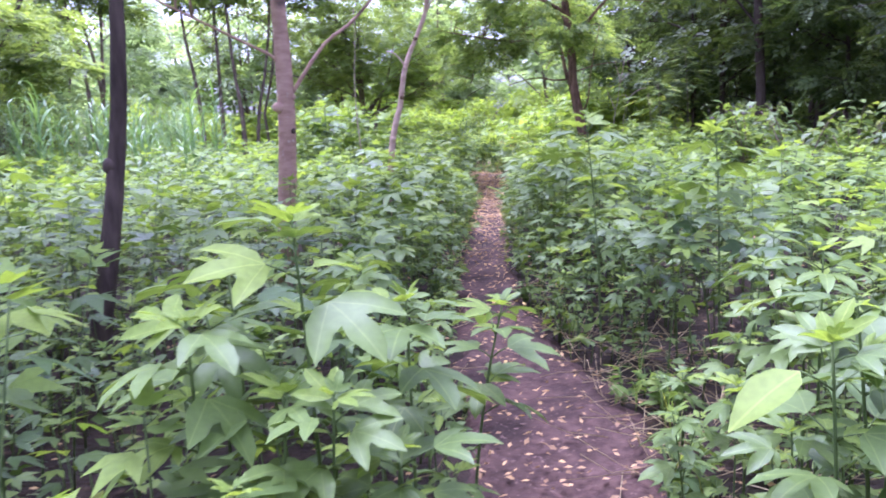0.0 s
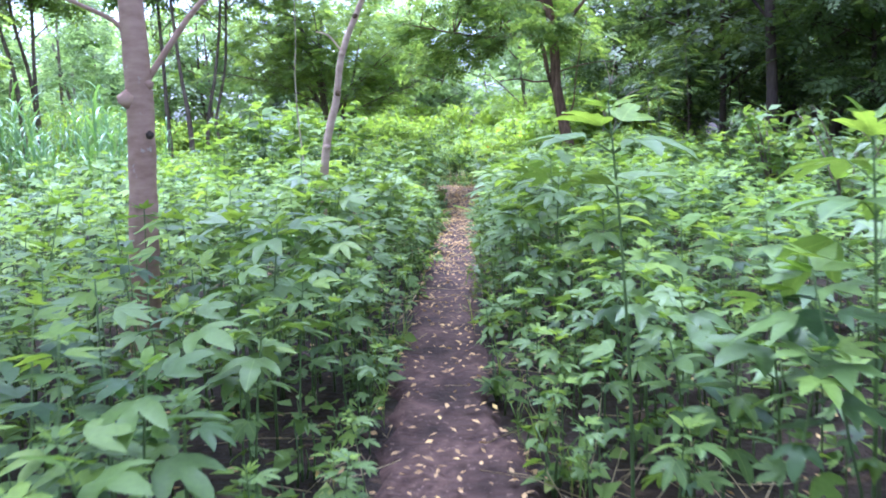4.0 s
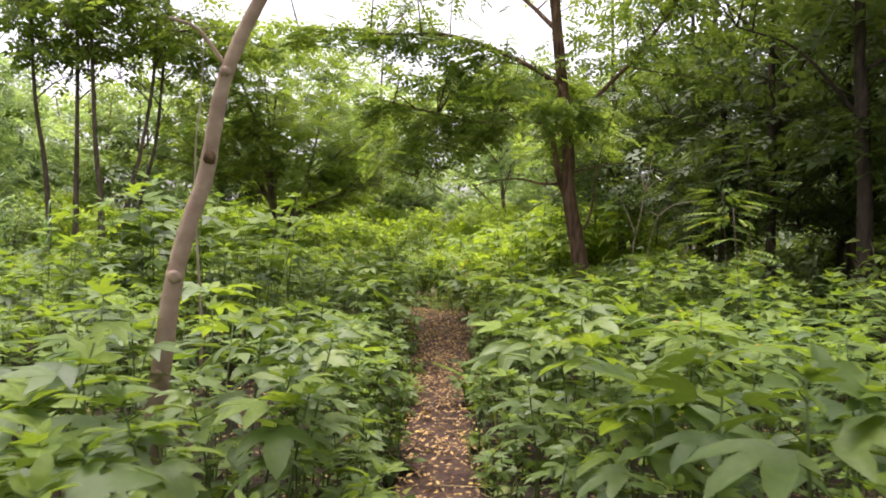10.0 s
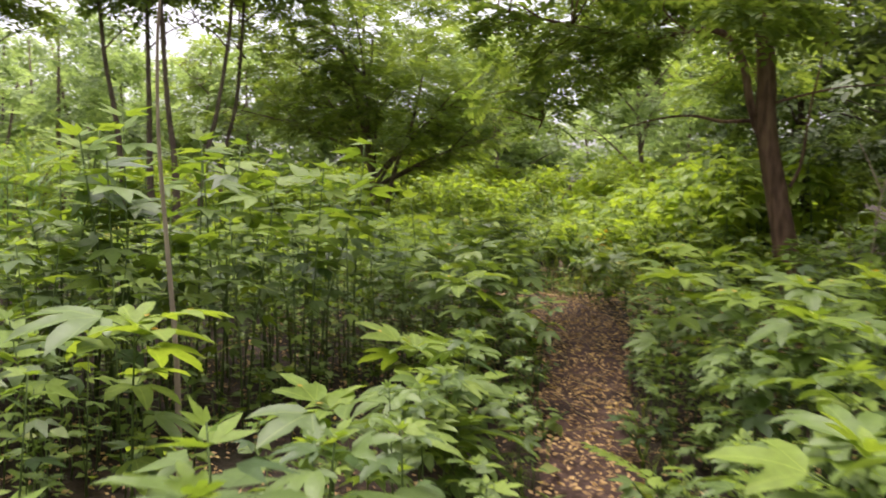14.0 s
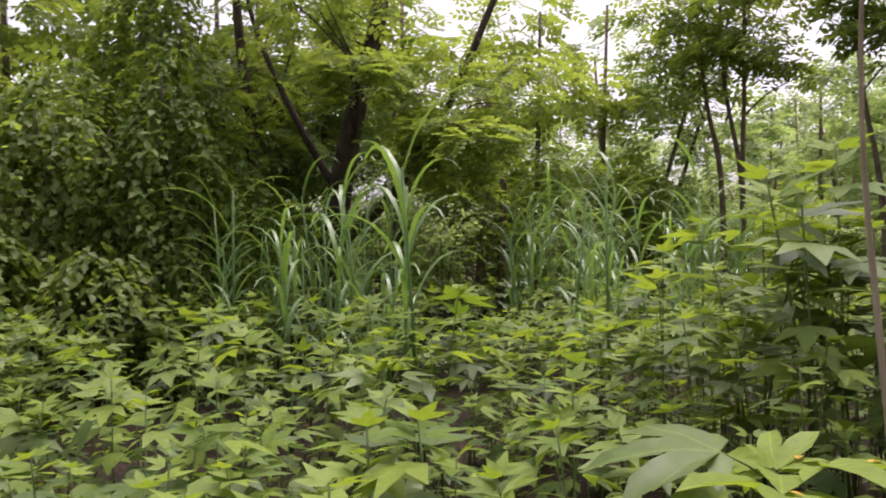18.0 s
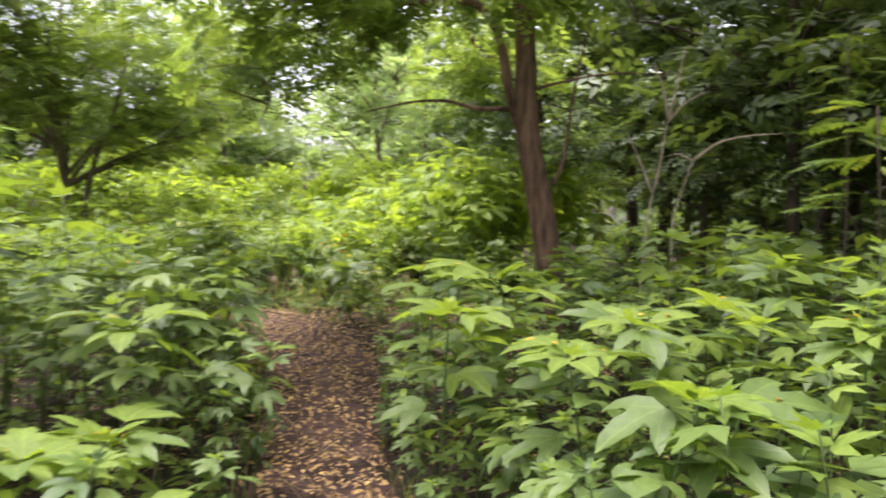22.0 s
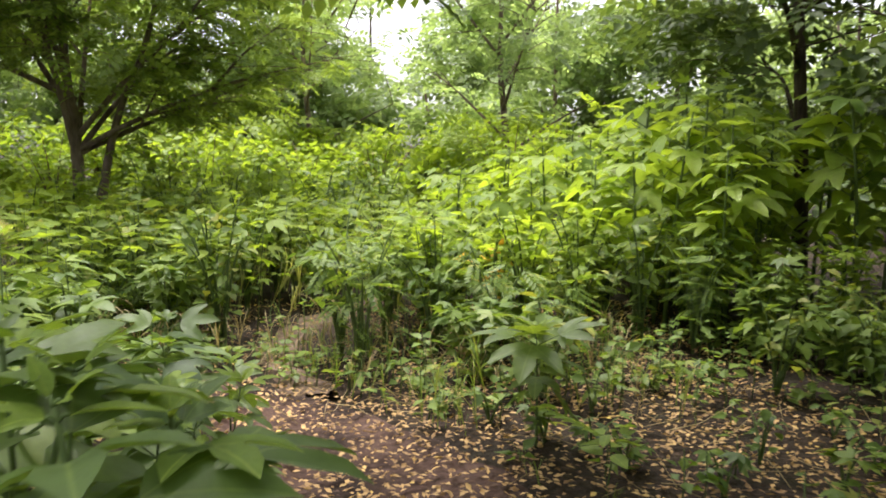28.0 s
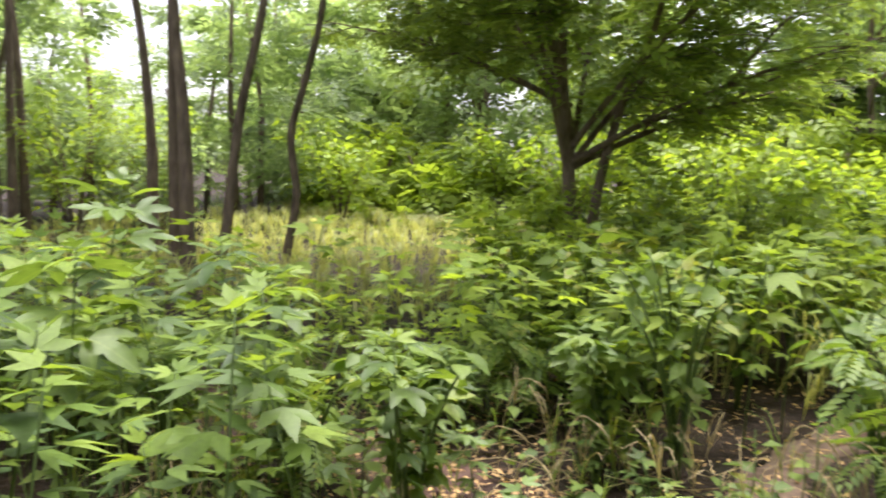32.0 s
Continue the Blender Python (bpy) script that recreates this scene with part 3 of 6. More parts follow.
PLACES = strewn(14500, -7.5, 7.0, -1.5, 21.3, 0.178)
PLACES = PLACES[off_path(PLACES[:, 0], PLACES[:, 1]) > 0.05]
bare = ((PLACES[:, 0] > 0.9) & (PLACES[:, 0] < 3.6) & (PLACES[:, 1] > 17.2)) | ((PLACES[:, 0] > 0.6) & (PLACES[:, 0] < 2.3) & (PLACES[:, 1] > 16.3)) | (PLACES[:, 1] > 19.6) & (PLACES[:, 0] > -1.0)
bare |= (np.hypot(PLACES[:, 0] - 0.95, PLACES[:, 1] - 3.6) < 0.42) | (np.hypot(PLACES[:, 0] + 0.9, PLACES[:, 1] - 11.6) < 0.5)
bare |= (PLACES[:, 0] < -4.0) & (PLACES[:, 1] > 11.5) & (RNG.random(len(PLACES)) < 0.55)
gap = np.sin(PLACES[:, 0] * 2.1 + 0.7) * np.cos(PLACES[:, 1] * 1.7 + PLACES[:, 0]) + 0.5 * np.sin(PLACES[:, 0] * 4.3 - PLACES[:, 1] * 3.1)
inner = (PLACES[:, 0] < -0.2) & (PLACES[:, 0] > -2.9) & (PLACES[:, 1] > 9.6) & (PLACES[:, 1] < 12.9)
bare |= (in_hollow(PLACES[:, 0], PLACES[:, 1]) < 1) & (RNG.random(len(PLACES)) < 0.82)
bare |= (gap > np.where(inner, 0.8, 0.95)) & (RNG.random(len(PLACES)) < np.where(inner, 0.7, 0.55))
bare |= ((PLACES[:, 0] > 4.0) | (PLACES[:, 0] < -4.6)) & (RNG.random(len(PLACES)) < 0.38)
PLACES = PLACES[~bare]
NEAR = off_path(PLACES[:, 0], PLACES[:, 1])
order = np.argsort(NEAR + 0.15 * RNG.random(len(NEAR)))
first, second, rest = order[:140], order[140:300], order[300:]
LAB = "knee-high giant ragweed with three-lobed green leaves beside the footpath"
HEADS = [leafed_plant(100 + i, 1.0, LAB) for i in range(8)]
MASS = [massed_plant(200 + i, 1.0, "green giant ragweed with lobed leaves in dense undergrowth") for i in range(6)]


def plant_at(protos, used, x, y, h, i):
    m = pose(x, y, float(gz(x, y)) - 0.02, 0, 0, float(RNG.uniform(0, 360))) @ Matrix.Scale(h, 4)
    p = protos[i % len(protos)]
    if i < len(protos):
        p.matrix_basis = m
        return p
    c = copy_thing(p, m)
    c.matrix_basis = m
    return c


for i, k in enumerate(first):
    x, y = PLACES[k]
    plant_at(HEADS, 0, x, y, float(rag_height(x, y) * RNG.uniform(0.8, 1.15)), i)
for i, k in enumerate(second):
    x, y = PLACES[k]
    plant_at(MASS, 0, x, y, float(rag_height(x, y) * RNG.uniform(0.85, 1.15)), i)
# tall single plants that stand out along the way
for seed, (x, y, h, s, lab) in enumerate([
        (-0.36, 1.92, 1.27, 1.25, "tall bushy giant ragweed overhanging the footpath"), (-0.62, 1.78, 1.04, 1.2, "large-leaved giant ragweed at the footpath's edge"),
        (-0.14, 2.1, 1.02, 1.2, "giant ragweed leaning over the bare earth path"), (0.80, 1.6, 1.0, 1.15, "giant ragweed with broad upper leaves over the path"),
        (0.95, 1.75, 1.05, 1.1, "giant ragweed with deeply lobed leaves"), (0.02, 2.42, 0.92, 1.05, "ragweed leaning over the trodden edge"), (0.84, 4.72, 1.46, 0.82, "very tall single ragweed standing above its neighbours"),
        (1.45, 4.4, 1.38, 1.0, "tall ragweed with a yellowish top"), (1.05, 14.75, 1.10, 0.95, "ragweed with pale broad leaves by the leaf-strewn path"),
        (1.46, 14.4, 1.12, 0.95, "ragweed with pale broad leaves above its neighbours"), (1.0, 14.1, 1.0, 0.95, "pale ragweed with large smooth leaves and a yellow fallen leaf"), (-0.45, 15.95, 1.0, 1.1, "ragweed with drooping lobed leaves spotted with yellow"),
        (-1.25, 12.25, 0.95, 1.2, "ragweed with very broad pale top leaves"), (-2.0, 14.2, 1.4, 0.8, "tall ragweed growing beside a bare dead pole"),
        (1.32, 20.2, 0.62, 1.2, "low broad-leaved ragweed on leaf litter"), (-0.62, 19.95, 0.60, 1.1, "low ragweed with bright spreading leaves"), (-0.1, 14.75, 0.85, 1.1, "pale-leaved ragweed leaning to the path"),
        (-0.02, 15.5, 0.90, 1.0, "ragweed with smooth drooping leaves"), (-0.78, 18.6, 0.84, 0.85, "ragweed with broad leaves at the bend"), (-0.02, 11.2, 0.66, 1.0, "bright single ragweed beside the path"), (0.82, 11.2, 0.92, 1.1, "ragweed with wide flat leaves"),
        (-0.12, 1.72, 0.74, 1.15, "low ragweed spilling over the path's edge"), (-0.42, 1.6, 0.88, 1.15, "large ragweed with palm-like leaves"), (1.15, 2.5, 0.98, 1.1, "ragweed with broad upper leaves beside bare earth"),
        (-2.7, 20.7, 1.42, 1.0, "tall leafy ragweed behind the bend"), (-3.2, 20.4, 1.45, 1.0, "tall leafy ragweed behind the bend"), (-2.3, 20.3, 1.2, 1.0, "tall leafy ragweed behind the bend"), (2.95, 15.95, 1.2, 1.1, "broad-leaved ragweed before the dead shrubs"), (3.35, 15.8, 1.25, 1.1, "broad-leaved ragweed before the dead shrubs"), (3.75, 16.0, 1.2, 1.1, "broad-leaved ragweed before the dead shrubs"), (2.45, 16.4, 1.0, 1.1, "broad-leaved ragweed at a tree's foot"), (-0.12, 12.75, 0.5, 1.1, "low bright ragweed at the trodden edge"), (-0.3, 13.2, 0.56, 1.2, "low bright ragweed at the trodden edge"), (-0.05, 13.5, 0.45, 1.0, "low bright ragweed at the trodden edge"), (-0.42, 13.75, 0.6, 1.1, "low pale-leaved ragweed before a dark hollow"), (-0.2, 14.2, 0.5, 1.1, "low pale-leaved ragweed before a dark hollow"), (-0.6, 12.7, 0.55, 1.1, "low pale-leaved ragweed before a dark hollow"), (0.95, 8.9, 0.94, 0.9, "ragweed with a pale fanned top at the path's edge"), (1.28, 9.2, 0.98, 0.95, "ragweed with a pale fanned top at the path's edge"), (1.02, 9.7, 0.96, 0.9, "ragweed with a pale fanned top at the path's edge"), (1.5, 9.9, 1.0, 0.95, "ragweed with a pale fanned top at the path's edge"), (0.86, 10.3, 0.86, 0.85, "ragweed with a pale fanned top at the path's edge"), (1.75, 10.6, 1.02, 0.95, "ragweed with a pale fanned top at the path's edge"),
        (-0.45, 6.55, 0.86, 0.9, "ragweed with pale spreading leaves beside the path"), (-0.85, 6.75, 0.92, 0.95, "ragweed with pale spreading leaves beside the path"), (-0.75, 8.35, 0.9, 0.95, "ragweed with pale spreading leaves beside the path"), (-1.0, 8.75, 0.95, 0.95, "ragweed with pale spreading leaves beside the path"), (1.15, 6.5, 0.92, 0.9, "ragweed with pale spreading leaves beside the path"), (1.35, 7.1, 0.95, 0.9, "ragweed with pale spreading leaves beside the path"), (1.28, 13.3, 0.96, 0.85, "ragweed with pale fanned leaves in the undergrowth"), (1.62, 13.65, 1.0, 0.9, "ragweed with pale fanned leaves in the undergrowth"), (2.0, 13.9, 1.04, 0.9, "ragweed with pale fanned leaves in the undergrowth"), (1.4, 12.95, 0.94, 0.85, "ragweed with pale fanned leaves in the undergrowth"), (2.25, 13.45, 1.02, 0.9, "ragweed with pale fanned leaves in the undergrowth"), (-2.5, 13.9, 1.36, 0.8, "tall leafy ragweed over darker undergrowth"), (-2.6, 14.6, 1.4, 0.8, "tall bright-topped ragweed over the undergrowth")]):
    e = leafed_plant(300 + seed, h, lab, s * (1.28 if y > 4 else 0.9), 0 if y < 9 else 3 if "yellow" in lab or "pale" in lab else 0)
    e.location = (x, y, float(gz(x, y)))


def rag_field():
    """The uncounted rest of the weeds."""
    pl, py, st = [], [], []
    kinds = [rag_arrays(np.random.default_rng(400 + i), 1.0, 0.88) for i in range(14)]
    for i, (lv, young, stem) in enumerate(kinds):
        ks = rest[i::14]
        if not len(ks):
            continue
        x, y = PLACES[ks].T
        h = rag_height(x, y) * RNG.uniform(0.68, 1.22, len(ks))
        m = turns(RNG.uniform(0, 6.28, len(ks)), RNG.normal(0, 0.05, len(ks)), RNG.normal(0, 0.05, len(ks)), h, np.stack([x, y, gz(x, y) - 0.02], 1))
        v, t = scatter(*lv, m)
        # left of the path more leaves turn yellow, painting in light from the clearing
        lit_or_young = np.repeat(RNG.random(len(ks) * (len(young) // 12)) < np.repeat(np.where((x < -1.2) & (y > 6), 0.40, 0.10), len(young) // 12), 12) | np.tile(young, len(ks))
        pl.append((v, t)); py.append(lit_or_young); st.append(scatter(*stem, m))
    v, t = stack(pl + st)
    mi = np.concatenate([np.concatenate(py).astype(int), np.full(sum(len(s[1]) for s in st), 2)])
    tagged(new("ragweed_field", mesh_of("ragweed_field", v, t, [M_RAG, M_RAGY, M_STEM], mi)), "dense waist-high field of giant ragweed under trees", "weeds", kind="stuff")


rag_field()


# ---- trees ----
def crown_cloud(puffs, shape, rng, flat=0.6):
    """Leafy twigs in puffs: (centre, radii, count)."""
    ms = []
    for c, r, n in puffs:
        q = rng.normal(size=(n, 3)); q /= np.linalg.norm(q, axis=1, keepdims=True)
        q = q * (rng.random((n, 1)) ** 0.45) * np.asarray(r)
        yaw = np.arctan2(q[:, 1], q[:, 0]) + rng.normal(0, 0.7, n)
        ms.append(turns(yaw, rng.normal(-0.12, flat * 0.5, n), rng.normal(0, flat, n), rng.uniform(0.75, 1.3, n), q + np.asarray(c)))
    return scatter(*shape, np.concatenate(ms))


def limb_sprays(line, rng, gap=0.22, reach=0.8, per=3, start=0.3, sag=0.15):
    """Flat side shoots along a limb, alternately left and right, and where their leafy twigs sit."""
    ln = smooth_line(np.asarray(line, float), 10)
    step = np.linalg.norm(np.diff(ln, axis=0), axis=1)
    far = np.concatenate([[0], np.cumsum(step)])
    shoots, ms = [], []
    for k, d in enumerate(np.arange(far[-1] * start, far[-1], gap)):
        i = min(int(np.searchsorted(far, d)), len(ln) - 2)
        p, w = ln[i], ln[i + 1] - ln[i]
        yaw = math.atan2(w[1], w[0]) + (1 if k % 2 else -1) * rng.uniform(0.5, 1.2)
        size = reach * rng.uniform(0.6, 1.2) * (1.15 - 0.6 * d / far[-1])
        rise = rng.normal(0.08, 0.15)
        u = np.linspace(0, 1, 5)[:, None]
        sh = p + u * size * np.array([math.cos(yaw), math.sin(yaw), rise]) - [0, 0, sag] * u * u * size
        shoots.append(tube(sh, 0.008, 0.003, 3))
        n = max(3, int(per * size / 0.1))
        q = rng.uniform(0.15, 1.0, n)
        pl = sh[np.minimum((q * 4).astype(int), 4)] + rng.normal(0, 0.06, (n, 3))
        ms.append(turns(yaw + rng.choice([-0.8, 0.0, 0.8], n) + rng.normal(0, 0.4, n), rng.normal(-0.12, 0.2, n), rng.normal(0, 0.28, n), rng.uniform(0.7, 1.15, n), pl))
    return shoots, np.concatenate(ms)


def tree(name, label, trunk, r0, r1, bark, limbs=(), puffs=(), leaf=None, shape=SPRAY9, seed=1, group="", flare=0.03, segs=12, twigs=True, also=()):
    """A tree: trunk, limbs and crown. Lines are given in world places."""
    rng = np.random.default_rng(seed)
    trunk = np.asarray(trunk, float)
    base = np.array([trunk[0][0], trunk[0][1], 0.0])
    e = thing(name, label, "tree", group, base)
    part("trunk", mesh_of("trunk", *tube(smooth_line(trunk - base, 6), r0, r1, segs, 0.035, flare), [bark], smooth=True), e)
    for line, a, b in limbs:
        part("limb", mesh_of("limb", *tube(smooth_line(np.asarray(line, float) - base, 4), a, b, 7, 0.04), [bark], smooth=True), e)
    if twigs and puffs:
        tw = []
        src = np.concatenate([smooth_line(trunk, 4)[len(trunk):]] + [smooth_line(np.asarray(l, float), 4) for l, _, _ in limbs])
        for c, r, n in puffs:
            for _ in range(2 + n // 130):
                end = np.asarray(c) + rng.normal(0, 0.5, 3) * np.asarray(r)
                s = src[np.argmin(np.linalg.norm(src - end, axis=1) + (src[:, 2] > end[2] + 0.3) * 0.8)]
                mid = (s + end) / 2 + rng.normal(0, 0.12, 3) + [0, 0, 0.1]
                tw.append(tube(smooth_line(np.array([s, mid, end]) - base, 3), 0.014, 0.004, 3))
        tagged(part("fine_branching", mesh_of("fine_branching", *stack(tw), [bark]), e), kind="stuff")
    if puffs:
        v, t = crown_cloud(puffs, shape, rng)
        if also:
            sh, ms = zip(*[limb_sprays(line, rng, *args) for line, *args in also])
            tagged(part("twigwork", mesh_of("twigwork", *[q if n else q - base for n, q in enumerate(stack(sum(sh, [])))], [bark]), e), kind="stuff")
            v, t = stack([(v, t), scatter(*shape, np.concatenate(ms))])
        part("crown", mesh_of("crown", v - base, t, [leaf]), e)
    return e


def rand_puffs(rng, c, r, k, size, n):
    """k puffs of leaves spread in an ellipsoid."""
    out = []
    for _ in range(k):
        q = rng.normal(size=3); q /= np.linalg.norm(q)
        p = np.asarray(c) + q * rng.random() ** 0.4 * np.asarray(r)
        out.append((p, np.array([size, size, size * 0.62]) * rng.uniform(0.9, 1.9), int(n * rng.uniform(0.5, 1.1))))
    return out


R = np.random.default_rng(21)
# dark slim tree beside the start of the path
tree("slim_tree", "slim dark-barked tree standing in ragweed", [(-2.28, 4.76, -0.1), (-2.24, 4.77, 0.2), (-2.12, 4.82, 0.9), (-2.05, 4.85, 1.4), (-2.0, 4.87, 1.9), (-1.98, 4.88, 2.4), (-1.9, 4.9, 4.5), (-1.8, 5.0, 6.5)], 0.068, 0.03, M_BARKD,
     [([(-2.0, 4.87, 3.4), (-2.5, 4.6, 4.2), (-3.0, 4.2, 4.8)], 0.03, 0.01)], rand_puffs(R, (-2.2, 4.8, 6.2), (1.8, 1.8, 1.4), 14, 0.6, 60), M_TREE, SPRAY6, 3)
# tree with smooth pinkish bark
tree("pink_barked_tree", "straight tree with smooth pinkish-brown bark and knots", [(-1.52, 6.87, -0.1), (-1.50, 6.87, 0.4), (-1.47, 6.88, 0.9), (-1.44, 6.89, 1.5), (-1.44, 6.89, 2.1), (-1.45, 6.88, 2.5), (-1.5, 6.9, 5.0), (-1.4, 7.0, 7.0)], 0.092, 0.05, M_BARKP,
     [([(-1.42, 6.9, 1.66), (-1.33, 6.93, 1.80), (-1.09, 7.0, 2.13), (-0.81, 7.08, 2.36), (-0.4, 7.15, 2.9), (-0.2, 7.2, 3.8)], 0.021, 0.009),
      ([(-1.47, 6.87, 1.93), (-1.53, 6.85, 2.03), (-1.73, 6.75, 2.14), (-2.22, 6.62, 2.40), (-2.6, 6.5, 2.6)], 0.016, 0.007)],
     rand_puffs(R, (-1.5, 7.0, 6.6), (2.2, 2.2, 1.3), 12, 0.7, 50) + [((-2.1, 6.6, 2.75), (0.6, 0.4, 0.12), 16)], M_TREE, SPRAY6, 4, flare=0.015, segs=16)
pink = scene.objects["pink_barked_tree"]


def knot(parent, at, r, mat):
    """A low swollen scar on bark."""
    u, w = np.meshgrid(np.linspace(0, np.pi, 6), np.linspace(0, 2 * np.pi, 10, endpoint=False), indexing="ij")
    v = np.stack([np.sin(u) * np.cos(w), np.sin(u) * np.sin(w) * 0.8, np.cos(u) * 0.9], -1) * r * (1 + 0.12 * RNG.normal(size=u.shape))[..., None]
    i, j = [a.ravel() for a in np.meshgrid(np.arange(5), np.arange(10), indexing="ij")]
    q = [i * 10 + j, i * 10 + (j + 1) % 10, (i + 1) * 10 + (j + 1) % 10, (i + 1) * 10 + j]
    t = np.concatenate([np.stack([q[0], q[3], q[2]], 1), np.stack([q[0], q[2], q[1]], 1)])
    trunk = next(c for c in parent.children if c.name.startswith("trunk"))
    part("knot", mesh_of("knot", v.reshape(-1, 3) + np.asarray(at) - np.array(parent.location), t, [mat], smooth=True), trunk, "dark swollen bark knot")


knot(pink, (-1.49, 6.85, 1.60), 0.058, M_BARKP)
knot(pink, (-1.38, 6.84, 1.40), 0.024, M_BARKD)
knot(pink, (-1.39, 6.88, 1.68), 0.04, M_BARKP)
knot(scene.objects["slim_tree"], (-2.085, 4.82, 1.25), 0.058, M_BARKD)
# thin curved tree
tree("thin_curved_tree", "thin leaning tree with curved tan-pink trunk", [(-0.82, 9.47, -0.1), (-0.82, 9.48, 0.5), (-0.78, 9.49, 0.98), (-0.75, 9.49, 1.22), (-0.70, 9.5, 1.45), (-0.64, 9.52, 1.66), (-0.59, 9.52, 1.98), (-0.52, 9.53, 2.2), (-0.42, 9.54, 2.42), (-0.31, 9.55, 2.7), (-0.27, 9.55, 3.1), (-0.25, 9.55, 3.9), (-0.1, 9.6, 5.2)], 0.042, 0.018, M_BARKT,
     [([(-0.33, 9.55, 2.62), (-0.24, 9.54, 2.8), (-0.10, 9.54, 3.1), (0.1, 9.5, 3.9)], 0.012, 0.006), ([(-0.57, 9.52, 2.08), (-0.68, 9.5, 2.22), (-0.78, 9.45, 2.25)], 0.01, 0.005)],
     rand_puffs(R, (0.0, 9.6, 5.4), (1.3, 1.3, 0.8), 9, 0.5, 50), M_TREE, SPRAY6, 5, flare=0.012)
curved = scene.objects["thin_curved_tree"]
for at, r, mat in (((-0.74, 9.455, 1.25), 0.036, M_BARKT), ((-0.62, 9.49, 1.72), 0.034, M_BARKB), ((-0.57, 9.50, 2.06), 0.034, M_BARKT), ((-0.44, 9.51, 2.38), 0.030, M_BARKB), ((-0.80, 9.45, 0.86), 0.034, M_BARKT)):
    knot(curved, at, r * 0.78, mat)
# leaning dark tree right of the path with limbs over it
# the puffs above 7 m stay out of view, added to shade path and bend
dk_and_shade_puffs = rand_puffs(R, (2.5, 20.4, 3.9), (1.9, 1.2, 0.45), 11, 0.55, 40) + rand_puffs(R, (1.6, 20.6, 6.0), (1.6, 1.8, 0.7), 4, 0.7, 32) + rand_puffs(R, (3.4, 21.6, 3.2), (1.1, 0.6, 0.3), 5, 0.4, 40) + rand_puffs(R, (1.0, 18.0, 3.6), (2.3, 1.2, 0.30), 5, 0.45, 36) + rand_puffs(R, (2.9, 17.7, 5.5), (1.9, 1.8, 1.3), 11, 0.7, 36) + rand_puffs(R, (3.9, 17.4, 4.4), (1.3, 1.2, 0.9), 7, 0.55, 46) \
    + rand_puffs(R, (0.3, 18.1, 4.8), (1.6, 1.2, 0.6), 4, 0.45, 30) + rand_puffs(R, (0.6, 18.4, 3.05), (1.6, 0.8, 0.25), 4, 0.34, 30) + rand_puffs(R, (2.1, 16.9, 3.0), (0.6, 0.5, 0.3), 4, 0.33, 45) + rand_puffs(R, (0.7, 16.0, 7.4), (2.4, 1.5, 0.7), 12, 0.8, 36) + rand_puffs(R, (-0.1, 18.8, 7.6), (2.3, 1.8, 0.7), 12, 0.8, 36) + rand_puffs(R, (0.4, 19.9, 2.75), (0.9, 0.5, 0.45), 8, 0.3, 26)
